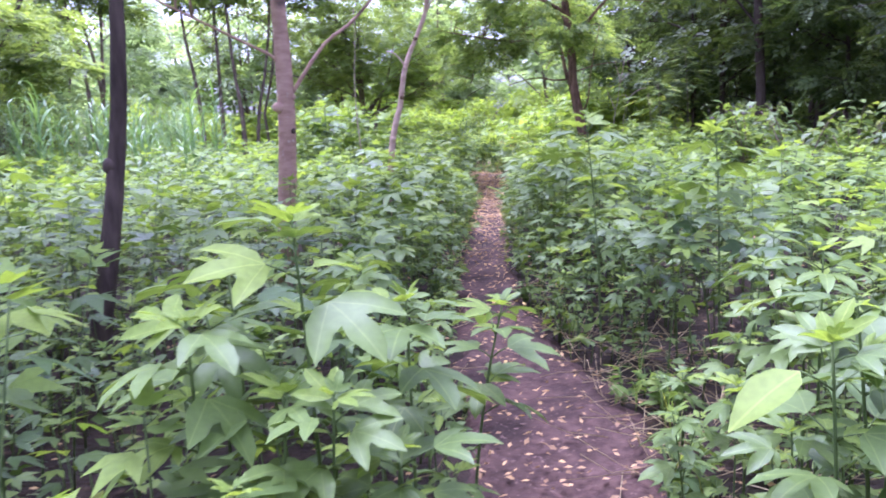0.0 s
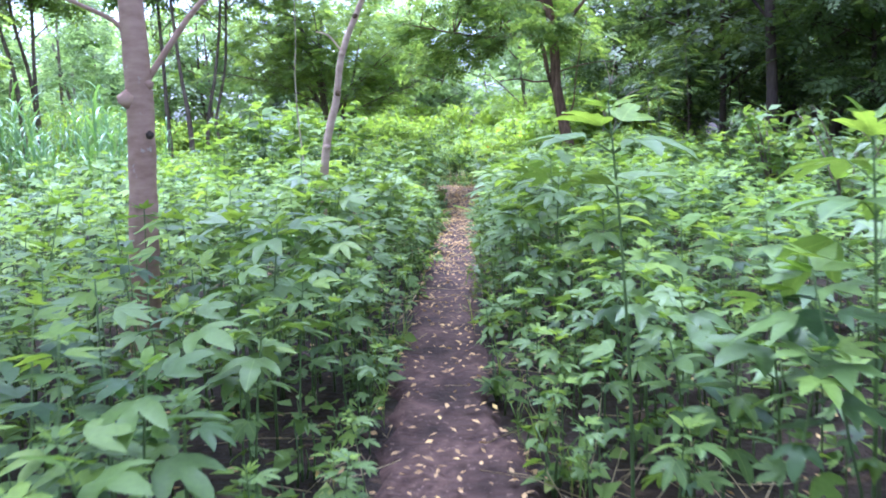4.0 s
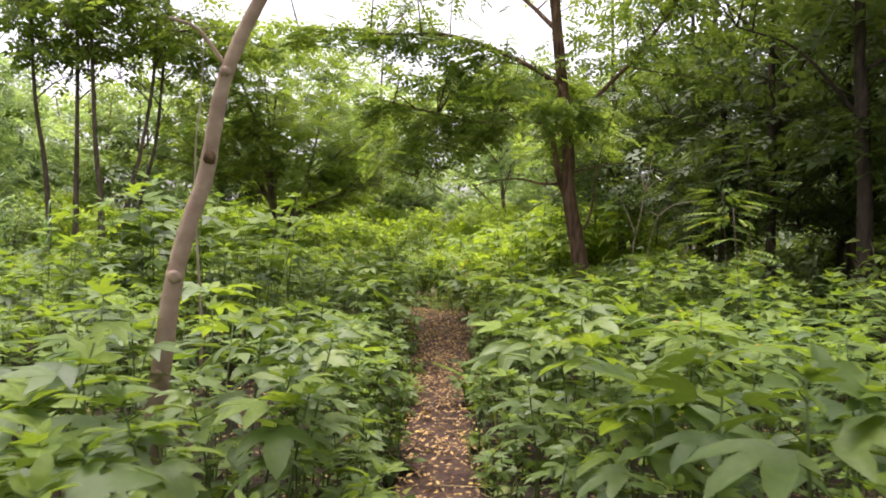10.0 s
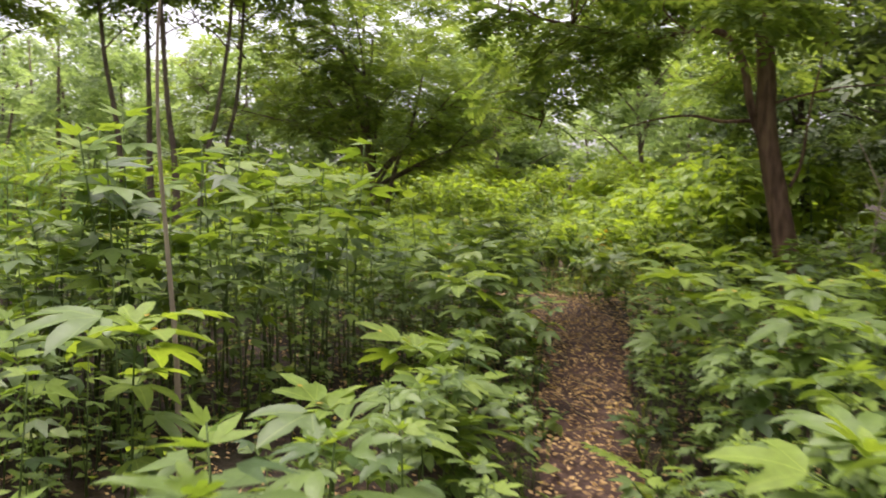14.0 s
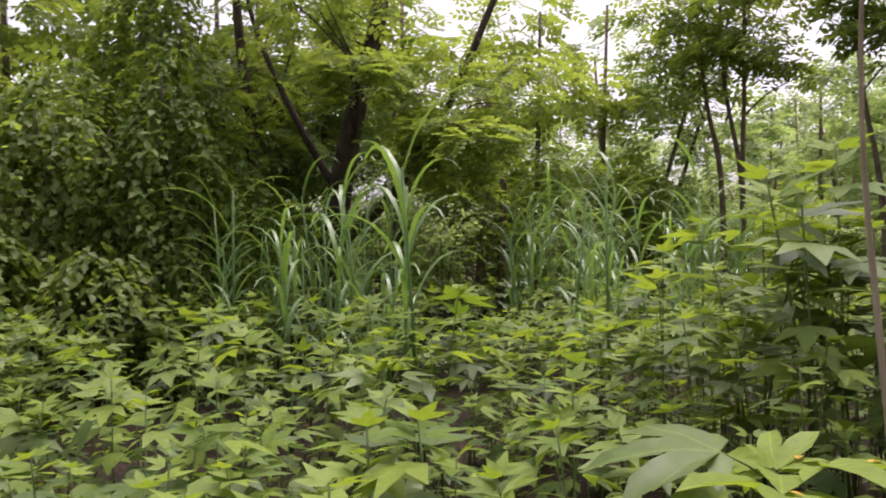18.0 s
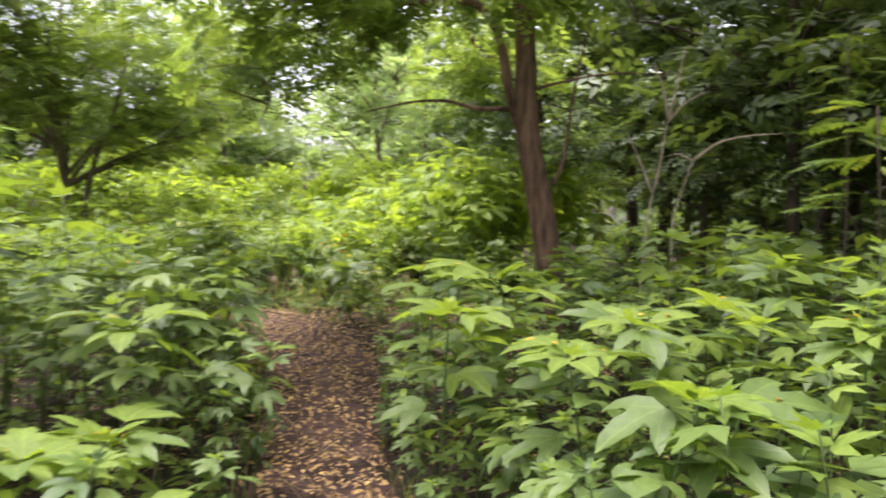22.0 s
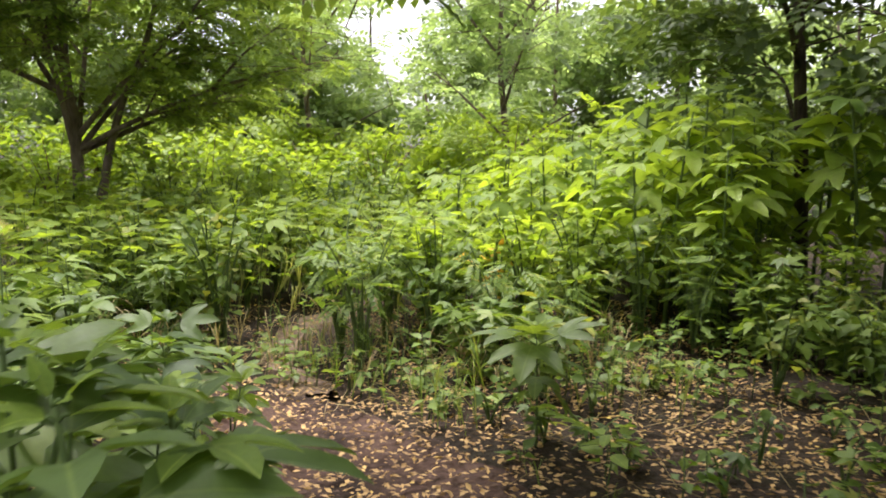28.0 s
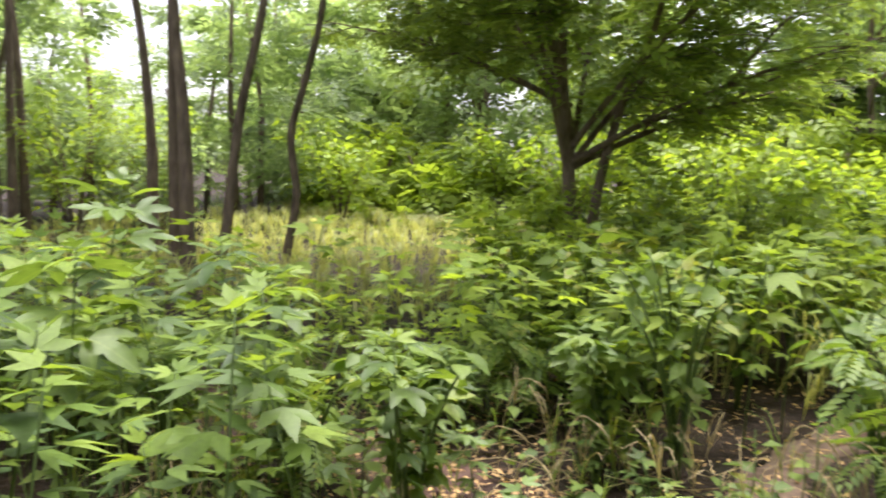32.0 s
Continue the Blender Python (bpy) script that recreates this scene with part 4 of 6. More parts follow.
tree("leaning_dark_tree", "leaning tree with dark furrowed bark and low spreading limbs", [(2.93, 17.55, -0.1), (2.88, 17.56, 0.4), (2.78, 17.59, 0.86), (2.66, 17.63, 1.5), (2.55, 17.66, 2.12), (2.52, 17.67, 2.8), (2.38, 17.67, 3.9), (2.25, 17.69, 5.0), (2.1, 17.7, 6.5)], 0.135, 0.06, M_BARKB,
     [([(2.53, 17.64, 1.95), (2.40, 17.70, 2.35), (2.30, 17.75, 2.85), (2.05, 17.8, 3.1), (1.5, 17.85, 3.05), (0.9, 17.8, 3.1), (-0.3, 17.5, 3.3)], 0.05, 0.012),
      ([(2.42, 17.72, 2.2), (2.15, 17.8, 2.2), (1.9, 17.88, 2.26), (1.6, 17.9, 2.24), (1.2, 17.9, 2.14)], 0.022, 0.006),
      ([(2.78, 17.6, 1.55), (2.86, 17.55, 1.8), (2.9, 17.5, 2.3), (3.0, 17.45, 2.9)], 0.02, 0.008),
      ([(2.56, 17.62, 2.35), (2.8, 17.55, 2.42), (3.2, 17.45, 2.5), (3.7, 17.3, 2.5)], 0.016, 0.005),
      ([(2.50, 17.66, 2.9), (2.95, 17.55, 3.5), (3.4, 17.4, 4.0), (3.9, 17.3, 4.7)], 0.045, 0.015),
      # the two limbs from 6 m up carry the unseen canopy added for shade
      ([(2.42, 17.7, 3.3), (2.55, 18.6, 3.85), (2.6, 19.6, 4.0), (2.9, 20.8, 3.75), (3.2, 21.7, 3.3)], 0.045, 0.012), ([(2.15, 17.7, 6.0), (1.5, 17.0, 6.8), (0.8, 16.2, 7.3), (0.2, 15.6, 7.5)], 0.04, 0.01), ([(2.15, 17.7, 6.1), (1.2, 18.2, 7.0), (0.2, 18.7, 7.4), (-0.6, 19.1, 7.6)], 0.04, 0.01), ([(2.3, 17.69, 4.4), (1.9, 18.8, 5.2), (1.5, 20.0, 5.7), (1.2, 21.2, 6.0)], 0.04, 0.012),
      ([(2.55, 18.9, 3.9), (2.1, 19.6, 3.75), (1.6, 20.2, 3.35), (1.2, 20.6, 2.85)], 0.018, 0.004), ([(1.7, 17.8, 4.0), (1.2, 18.8, 3.9), (0.8, 19.6, 3.5), (0.5, 19.9, 2.7), (0.4, 20.0, 2.3)], 0.016, 0.003),
      ([(2.4, 17.67, 3.6), (1.7, 17.8, 4.0), (0.8, 17.9, 4.3), (0.0, 18.0, 4.3), (-0.7, 18.2, 4.4), (-1.4, 18.5, 4.3)], 0.04, 0.01)], dk_and_shade_puffs, M_TREE, SPRAY9, 6, flare=0.05, segs=16,
     also=[([(2.30, 17.75, 2.85), (2.05, 17.8, 3.1), (1.5, 17.85, 3.05), (0.9, 17.8, 3.1), (-0.3, 17.5, 3.3)], 0.16, 0.8, 3, 0.2, 0.5), ([(1.7, 17.8, 4.0), (1.2, 18.8, 3.9), (0.8, 19.6, 3.5), (0.5, 19.9, 2.7), (0.4, 20.0, 2.3)], 0.2, 0.6, 2.5, 0.2, 0.6),
           ([(2.55, 18.9, 3.9), (2.1, 19.6, 3.75), (1.6, 20.2, 3.35), (1.2, 20.6, 2.85)], 0.2, 0.7, 3, 0.1, 0.5), ([(2.42, 17.7, 3.3), (2.55, 18.6, 3.85), (2.6, 19.6, 4.0), (2.9, 20.8, 3.75), (3.2, 21.7, 3.3)], 0.2, 0.9, 3, 0.25, 0.5),
           ([(2.4, 17.67, 3.6), (1.7, 17.8, 4.0), (0.8, 17.9, 4.3), (0.0, 18.0, 4.3), (-0.7, 18.2, 4.4), (-1.4, 18.5, 4.3)], 0.18, 0.95, 3.4, 0.2, 0.6)])
# low many-stemmed tree at the clearing's edge
def spreading_tree():
    rng = np.random.default_rng(7)
    fork = np.array([-3.02, 26.87, 1.40])
    e = thing("spreading_tree", "low many-stemmed tree with a wide layered crown", "tree", "", (-3.0, 26.88, 0))
    base = np.array([-3.0, 26.88, 0.0])
    part("trunk", mesh_of("trunk", *tube(smooth_line(np.array([(-3.0, 26.88, -0.1), (-3.01, 26.88, 0.7), fork, (-3.1, 26.85, 2.2), (-3.15, 26.85, 3.2), (-3.05, 26.8, 4.8)]) - base, 6), 0.10, 0.03, 12, 0.035, 0.03), [M_BARKG], smooth=True), e)
    limbs = [([(-2.78, 26.95, -0.1), (-2.76, 26.95, 0.8), (-2.66, 26.96, 1.5), (-2.48, 27.0, 2.2), (-2.2, 27.1, 3.0), (-1.9, 27.1, 4.4)], 0.075, 0.022)]
    for k in range(11):
        yaw = k * 2.4 + rng.normal(0, 0.2)
        low = k % 4 == 0
        out, top = (rng.uniform(2.5, 3.2), rng.uniform(0.7, 1.4)) if low else (rng.uniform(1.6, 2.9), rng.uniform(1.8, 4.4))
        w = np.array([math.cos(yaw), math.sin(yaw), 0])
        foot = fork + [0, 0, rng.uniform(-0.1, 0.9)]
        line = smooth_line([foot, foot + w * out * 0.26 + [0, 0, top * 0.36], foot + w * out * 0.62 + [0, 0, top * 0.74], foot + w * out + [0, 0, top]], 4)
        limbs.append((line[::2], 0.042, 0.008))
        for n, side in ((4, 1), (7, -1)):
            a = yaw + side * rng.uniform(0.5, 0.9)
            d, rise = rng.uniform(0.9, 1.5), rng.uniform(0.3, 1.1)
            w2 = np.array([math.cos(a), math.sin(a), 0])
            limbs.append(([line[n], line[n] + w2 * d * 0.5 + [0, 0, rise * 0.6], line[n] + w2 * d + [0, 0, rise]], 0.022, 0.006))
    shoots, ms = [], []
    for line, a, b in limbs:
        part("limb", mesh_of("limb", *tube(smooth_line(np.asarray(line, float) - base, 4), a, b, 7, 0.04), [M_BARKG], smooth=True), e)
        sh, m = limb_sprays(line, rng, 0.24, 0.95, 1.2, 0.36 if a > 0.03 else 0.15, 0.1)
        shoots += sh; ms.append(m)
    v, t = stack(shoots)
    tagged(part("fine_branching", mesh_of("fine_branching", v - base, t, [M_BARKG]), e), kind="stuff")
    tufts = rand_puffs(rng, (-2.95, 26.9, 4.4), (2.7, 2.6, 2.5), 220, 0.26, 15)
    v, t = stack([scatter(*SPRAY9, np.concatenate(ms)), crown_cloud([q for q in tufts if q[0][2] > 2.15], SPRAY9, rng, 0.45)])
    part("crown", mesh_of("crown", v - base, t, [M_TREE]), e)


spreading_tree()
for i, (x, y, h, w) in enumerate([(-5.2, 37.0, 8.8, 2.4), (-0.6, 36.0, 8.0, 2.3), (-9.6, 37.0, 8.6, 2.3), (3.6, 33.0, 8.0, 2.2)]):
    tree("clearing_tree", "leafy pale green tree standing beyond the clearing", [(x, y, -0.1), (x + 0.1, y, 1.8), (x - 0.1, y, 4.0), (x, y, h)], 0.10, 0.03, M_BARKG,
         [([(x, y, 1.6 + 0.5 * k), (x + math.cos(k * 2.4) * w * 0.5, y + math.sin(k * 2.4) * w * 0.5, 2.4 + 0.6 * k), (x + math.cos(k * 2.4) * w * 0.9, y + math.sin(k * 2.4) * w * 0.9, 2.9 + 0.7 * k)], 0.035, 0.008) for k in range(6)],
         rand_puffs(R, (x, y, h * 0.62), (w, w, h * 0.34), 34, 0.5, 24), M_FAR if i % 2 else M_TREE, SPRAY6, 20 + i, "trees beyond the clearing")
# slender trees on the far left
SLENDER = [("slender tree with grey-brown trunk leaning outward", 0.085, M_BARKG, [(-7.96, 25.33, -0.1), (-7.97, 25.33, 0.8), (-7.99, 25.33, 1.8), (-8.1, 25.3, 3.0), (-8.3, 25.2, 4.6), (-8.5, 25.2, 8.6)]),
           ("straight slender tree with dark brown trunk", 0.095, M_BARKG, [(-7.24, 25.06, -0.1), (-7.24, 25.06, 0.8), (-7.25, 25.05, 2.0), (-7.26, 25.05, 4.0), (-7.3, 25.0, 8.9)]),
           ("straight slender tree with dark brown trunk", 0.10, M_BARKG, [(-6.47, 24.56, -0.1), (-6.48, 24.56, 0.8), (-6.52, 24.56, 2.0), (-6.68, 24.55, 3.6), (-6.9, 24.5, 8.4)]),
           ("slender tree with a curving dark trunk", 0.075, M_BARKG, [(-6.28, 24.75, -0.1), (-6.24, 24.78, 0.3), (-6.16, 24.83, 0.75), (-6.1, 24.88, 1.5), (-6.0, 24.93, 2.2), (-5.82, 25.03, 3.1), (-5.6, 25.2, 5.0), (-5.5, 25.2, 8.2)]),
           ("thin slender tree with a bent grey-brown trunk", 0.055, M_BARKG, [(-6.2, 25.72, -0.1), (-6.12, 25.78, 0.5), (-6.05, 25.84, 1.1), (-6.1, 25.8, 1.8), (-5.95, 25.9, 2.5), (-5.75, 26.0, 3.6), (-5.6, 26.1, 6.2), (-5.5, 26.1, 7.8)]),
           ("slender tree with grey-brown trunk and high sparse crown", 0.085, M_BARKG, [(-11.35, 25.25, -0.1), (-11.42, 25.25, 1.6), (-11.5, 25.25, 3.2), (-11.85, 25.2, 5.2), (-12.1, 25.2, 9.2)]),
           ("slender tree with grey-brown trunk and high sparse crown", 0.075, M_BARKG, [(-11.1, 25.6, -0.1), (-11.15, 25.6, 1.6), (-11.25, 25.6, 3.2), (-11.6, 25.6, 5.2), (-11.7, 25.6, 8.6)]),
           ("slender tree with grey-brown trunk and high sparse crown", 0.075, M_BARKG, [(-11.0, 25.34, -0.1), (-11.0, 25.34, 1.6), (-10.98, 25.34, 3.2), (-10.85, 25.3, 5.2), (-10.8, 25.3, 9.0)])]
for i, (lab, r, bark, tr) in enumerate(SLENDER):
    (x, y, _), lx = tr[-2], 0.5 * (tr[-2][0] - tr[0][0])
    lim = []
    for k in range(5):
        z, a = 4.2 + 0.75 * k, k * 2.4 + i
        lim.append(([(x - lx * 0.1, y, z), (x + math.cos(a) * 0.5, y + math.sin(a) * 0.5, z + 0.45), (x + math.cos(a) * 1.2, y + math.sin(a) * 1.2, z + 0.75)], 0.022, 0.006))
    pf = rand_puffs(R, (x, y, 6.6), (1.7, 1.5, 2.0), 22 if i < 5 else 15, 0.36, 17) + rand_puffs(R, (x + (1.4 if i in (3, 4) else 0), y - 0.2, 5.6), (1.5, 1.0, 0.8), 6, 0.36, 20)
    tree("slender_tree", lab, tr, r, 0.03, bark, lim, pf, M_TREE, SPRAY6, 30 + i, "slender trees left of the path")
# big leaning tree behind the cane grass, and its neighbour
tree("big_leaning_tree", "thick dark leaning tree behind cane grass", [(-10.3, 15.1, -0.1), (-10.1, 15.25, 1.2), (-9.95, 15.4, 2.4), (-9.8, 15.65, 3.7), (-9.65, 15.9, 4.9), (-9.5, 16.0, 7.5)], 0.22, 0.08, M_BARKD,
     [([(-10.05, 15.3, 1.5), (-9.5, 16.0, 2.3), (-9.1, 16.6, 3.4), (-8.7, 17.1, 4.8), (-8.4, 17.5, 5.8)], 0.085, 0.03), ([(-9.98, 15.4, 2.2), (-10.3, 14.9, 3.3), (-10.7, 14.5, 4.6), (-10.9, 14.3, 6.0)], 0.06, 0.02),
      ([(-9.3, 16.3, 2.8), (-8.6, 16.2, 3.0), (-7.9, 16.0, 2.9), (-7.3, 15.8, 2.6)], 0.03, 0.008), ([(-9.85, 15.6, 3.4), (-9.0, 15.2, 3.7), (-8.3, 14.8, 3.6), (-7.8, 14.5, 3.3)], 0.035, 0.008)],
     rand_puffs(R, (-9.4, 15.8, 6.2), (3.0, 2.7, 1.4), 13, 0.42, 38) + rand_puffs(R, (-8.6, 16.4, 3.2), (1.0, 1.0, 0.8), 10, 0.45, 50) + rand_puffs(R, (-9.6, 14.6, 4.6), (1.2, 1.0, 0.5), 6, 0.4, 40), M_TREE, SPRAY9, 8,
     also=[([(-9.3, 16.3, 2.8), (-8.6, 16.2, 3.0), (-7.9, 16.0, 2.9), (-7.3, 15.8, 2.6)], 0.16, 0.8, 3.5, 0.1, 0.3), ([(-9.85, 15.6, 3.4), (-9.0, 15.2, 3.7), (-8.3, 14.8, 3.6), (-7.8, 14.5, 3.3)], 0.16, 0.8, 3.5, 0.1, 0.3)])
tree("leaning_neighbour_tree", "slim dark tree beside the thick leaning one", [(-11.6, 14.5, -0.1), (-11.5, 14.6, 1.8), (-11.45, 14.7, 3.2), (-11.6, 14.6, 4.6), (-11.9, 14.5, 8.0)], 0.12, 0.05, M_BARKD,
     [([(-11.5, 14.7, 3.0), (-11.0, 15.0, 3.9), (-10.7, 15.2, 5.0)], 0.03, 0.01)], rand_puffs(R, (-11.6, 14.6, 5.6), (1.8, 1.8, 1.6), 9, 0.5, 40) + rand_puffs(R, (-11.0, 14.4, 3.6), (0.7, 0.7, 0.4), 5, 0.4, 46), M_TREE, SPRAY9, 9)


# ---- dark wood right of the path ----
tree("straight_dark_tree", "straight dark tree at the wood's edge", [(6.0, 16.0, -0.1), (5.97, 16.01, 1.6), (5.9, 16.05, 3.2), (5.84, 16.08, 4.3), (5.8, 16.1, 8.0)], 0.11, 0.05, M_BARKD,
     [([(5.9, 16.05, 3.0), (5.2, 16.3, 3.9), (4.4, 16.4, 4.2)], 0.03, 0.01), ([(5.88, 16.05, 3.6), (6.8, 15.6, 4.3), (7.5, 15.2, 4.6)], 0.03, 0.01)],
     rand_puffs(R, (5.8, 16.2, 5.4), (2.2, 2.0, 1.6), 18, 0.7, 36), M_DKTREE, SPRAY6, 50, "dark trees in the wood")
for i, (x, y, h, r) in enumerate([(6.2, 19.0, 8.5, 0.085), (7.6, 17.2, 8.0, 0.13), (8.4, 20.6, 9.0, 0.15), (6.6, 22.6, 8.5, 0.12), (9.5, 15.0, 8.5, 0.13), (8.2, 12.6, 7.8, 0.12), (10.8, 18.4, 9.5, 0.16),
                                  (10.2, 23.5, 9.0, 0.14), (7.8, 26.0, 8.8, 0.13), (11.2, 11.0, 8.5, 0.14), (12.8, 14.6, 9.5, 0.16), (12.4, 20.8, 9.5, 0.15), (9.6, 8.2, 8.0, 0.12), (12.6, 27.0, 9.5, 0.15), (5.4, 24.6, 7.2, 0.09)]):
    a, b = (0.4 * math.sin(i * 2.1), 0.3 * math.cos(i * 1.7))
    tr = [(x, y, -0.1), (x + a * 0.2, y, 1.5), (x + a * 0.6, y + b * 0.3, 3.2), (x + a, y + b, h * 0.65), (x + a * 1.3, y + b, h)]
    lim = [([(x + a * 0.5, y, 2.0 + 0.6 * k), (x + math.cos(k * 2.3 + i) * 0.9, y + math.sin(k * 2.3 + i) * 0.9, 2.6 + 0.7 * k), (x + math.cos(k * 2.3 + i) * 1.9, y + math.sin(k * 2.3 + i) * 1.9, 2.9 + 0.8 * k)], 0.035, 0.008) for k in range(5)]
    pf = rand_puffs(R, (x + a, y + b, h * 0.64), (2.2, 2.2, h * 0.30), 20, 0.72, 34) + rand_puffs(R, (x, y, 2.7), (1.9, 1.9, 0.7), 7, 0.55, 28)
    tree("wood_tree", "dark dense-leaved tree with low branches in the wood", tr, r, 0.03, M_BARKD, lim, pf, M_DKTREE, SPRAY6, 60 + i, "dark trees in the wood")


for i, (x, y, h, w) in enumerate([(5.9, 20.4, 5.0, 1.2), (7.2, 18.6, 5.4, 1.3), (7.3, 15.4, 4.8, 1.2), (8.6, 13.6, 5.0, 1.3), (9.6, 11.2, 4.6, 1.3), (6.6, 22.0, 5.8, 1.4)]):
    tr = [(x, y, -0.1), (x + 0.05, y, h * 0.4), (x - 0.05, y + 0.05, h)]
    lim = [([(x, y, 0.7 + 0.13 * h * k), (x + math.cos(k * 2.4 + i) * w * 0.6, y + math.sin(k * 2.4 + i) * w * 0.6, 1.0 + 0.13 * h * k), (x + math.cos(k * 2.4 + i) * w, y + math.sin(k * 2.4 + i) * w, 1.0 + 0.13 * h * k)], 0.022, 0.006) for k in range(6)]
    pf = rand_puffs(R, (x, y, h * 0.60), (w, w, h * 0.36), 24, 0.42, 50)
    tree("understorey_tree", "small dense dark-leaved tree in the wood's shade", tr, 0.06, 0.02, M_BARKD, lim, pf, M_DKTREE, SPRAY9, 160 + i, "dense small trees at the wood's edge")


# ---- shrubs ----
def shrub(x, y, h, w, mat, label, seed, n=90, leaf=0.12, shape=OVATE, stems=6, name="shrub", group="", bark=M_BARKG, droop=-0.1):
    """A bush: stems that fan out from one foot, and leaves along and between them."""
    rng = np.random.default_rng(seed)
    e = thing(name, label, "shrub", group, (x, y, float(gz(x, y)) - 0.02))
    ms, places, yaws = [], [], []
    for k in range(stems):
        a = k * 6.283 / stems + rng.normal(0, 0.4)
        top = np.array([math.cos(a) * w * rng.uniform(0.3, 1.0), math.sin(a) * w * rng.uniform(0.3, 1.0), h * rng.uniform(0.7, 1.0)])
        ln = smooth_line([(0, 0, 0), top * [0.25, 0.25, 0.5], top * [0.65, 0.65, 0.85], top], 4)
        part("stem", mesh_of("stem", *tube(ln[::2], 0.008 + 0.005 * h, 0.003, 4), [bark], smooth=True), e)
        per = max(3, n // stems)
        u = rng.uniform(0.28, 1.0, per)
        i = (u * (len(ln) - 1)).astype(int)
        ya = rng.uniform(0, 6.283, per)
        rad = rng.uniform(0.0, 0.34, per) * w * (1.1 - 0.5 * u)
        places.append(ln[i] + np.stack([np.cos(ya) * rad, np.sin(ya) * rad, rng.normal(0, 0.05, per) * h], 1)); yaws.append(ya)
    p, ya = np.concatenate(places), np.concatenate(yaws)
    k = len(p)
    v, t = scatter(*shape, turns(ya + rng.normal(0, 0.5, k), rng.normal(droop, 0.3, k), rng.normal(0, 0.35, k), leaf * rng.uniform(0.7, 1.3, k), p))
    part("foliage", mesh_of("foliage", v, t, [mat]), e)
    return e


R2 = np.random.default_rng(33)
# pinnate saplings and broad-leaved bushes where the path bends
LOWS = strewn(700, -4.6, 4.6, 20.9, 25.0, 0.38)
LOWS = LOWS[(off_path(LOWS[:, 0], LOWS[:, 1]) > 0.22) & (off_path(LOWS[:, 0], LOWS[:, 1], SIDEPATH) > 0.16)]
LOWS = LOWS[~((LOWS[:, 1] < 21.9) & (LOWS[:, 0] > 0.2) & (LOWS[:, 0] < 3.4) & (R2.random(len(LOWS)) < 0.72))]
LOWS = LOWS[~((LOWS[:, 0] < -2.4) & (LOWS[:, 1] > 22.6))]
for i, (x, y) in enumerate(LOWS):
    near = y < 22.3 or x < -2.0
    squat = 0.72 if x < -1.6 else 1.0
    if i % 3 == 0:
        shrub(x, y, squat * R2.uniform(0.65, 1.15), 0.42, M_SHRUB, "leafy green sapling with feathered leaves in the clearing", 500 + i, 60, 0.55, PINNATE, 6, "sapling", "saplings at the bend", M_STEM)
    elif i % 3 == 1:
        shrub(x, y, squat * R2.uniform(0.5, 0.95) if near else R2.uniform(0.8, 1.2), 0.36, M_SHRUB, "small bush with oval green leaves", 500 + i, 110, 0.105, OVATE, 6, "bush", "bushes at the bend", M_STEM)
    else:
        shrub(x, y, squat * R2.uniform(0.55, 0.9) if near else R2.uniform(0.9, 1.3), 0.34, M_SUNLIT if not near else M_SHRUB, "bright green bush with pointed leaves", 500 + i, 120, 0.12, RAGLOW, 6, "bush", "bushes at the bend", M_STEM)
# tall bright weeds right of the clearing, sunlight put into their leaf colour
TALL = [tall_weed(700 + i, 1.0, 0.66) for i in range(6)]
spots = strewn(400, 1.5, 5.6, 22.5, 28.2, 0.42)
spots = spots[(off_path(spots[:, 0], spots[:, 1], SIDEPATH) > 0.3) & (spots[:, 1] > 23.4 - 0.25 * spots[:, 0])]
for i, (x, y) in enumerate(spots[:72]):
    plant_at(TALL, 0, x, y, float((1.15 + 0.36 * np.clip(x - 1.2, 0, 2.6)) * R2.uniform(0.85, 1.2)), i)
# dark undergrowth at the wood's edge
for i, (x, y) in enumerate(strewn(120, 4.0, 9.0, 9.0, 21.5, 1.0)):
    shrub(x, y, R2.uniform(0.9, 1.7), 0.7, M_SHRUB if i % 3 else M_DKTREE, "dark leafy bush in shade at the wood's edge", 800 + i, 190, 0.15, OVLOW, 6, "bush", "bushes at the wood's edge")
# light bushes beyond the clearing; the sunlight on them is in the leaf colour
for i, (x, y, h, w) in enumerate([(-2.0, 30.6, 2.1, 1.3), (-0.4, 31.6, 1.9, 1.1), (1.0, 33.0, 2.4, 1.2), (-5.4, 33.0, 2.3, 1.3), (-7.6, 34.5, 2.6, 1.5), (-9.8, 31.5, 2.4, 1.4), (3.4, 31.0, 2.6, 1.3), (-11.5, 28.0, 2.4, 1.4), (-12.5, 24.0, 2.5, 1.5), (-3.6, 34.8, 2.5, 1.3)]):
    shrub(x, y, h, w, M_SUNLIT, "rounded pale green bush beyond the meadow", 900 + i, 750, 0.17, OVLOW, 10, "round_bush", "bushes beyond the meadow")


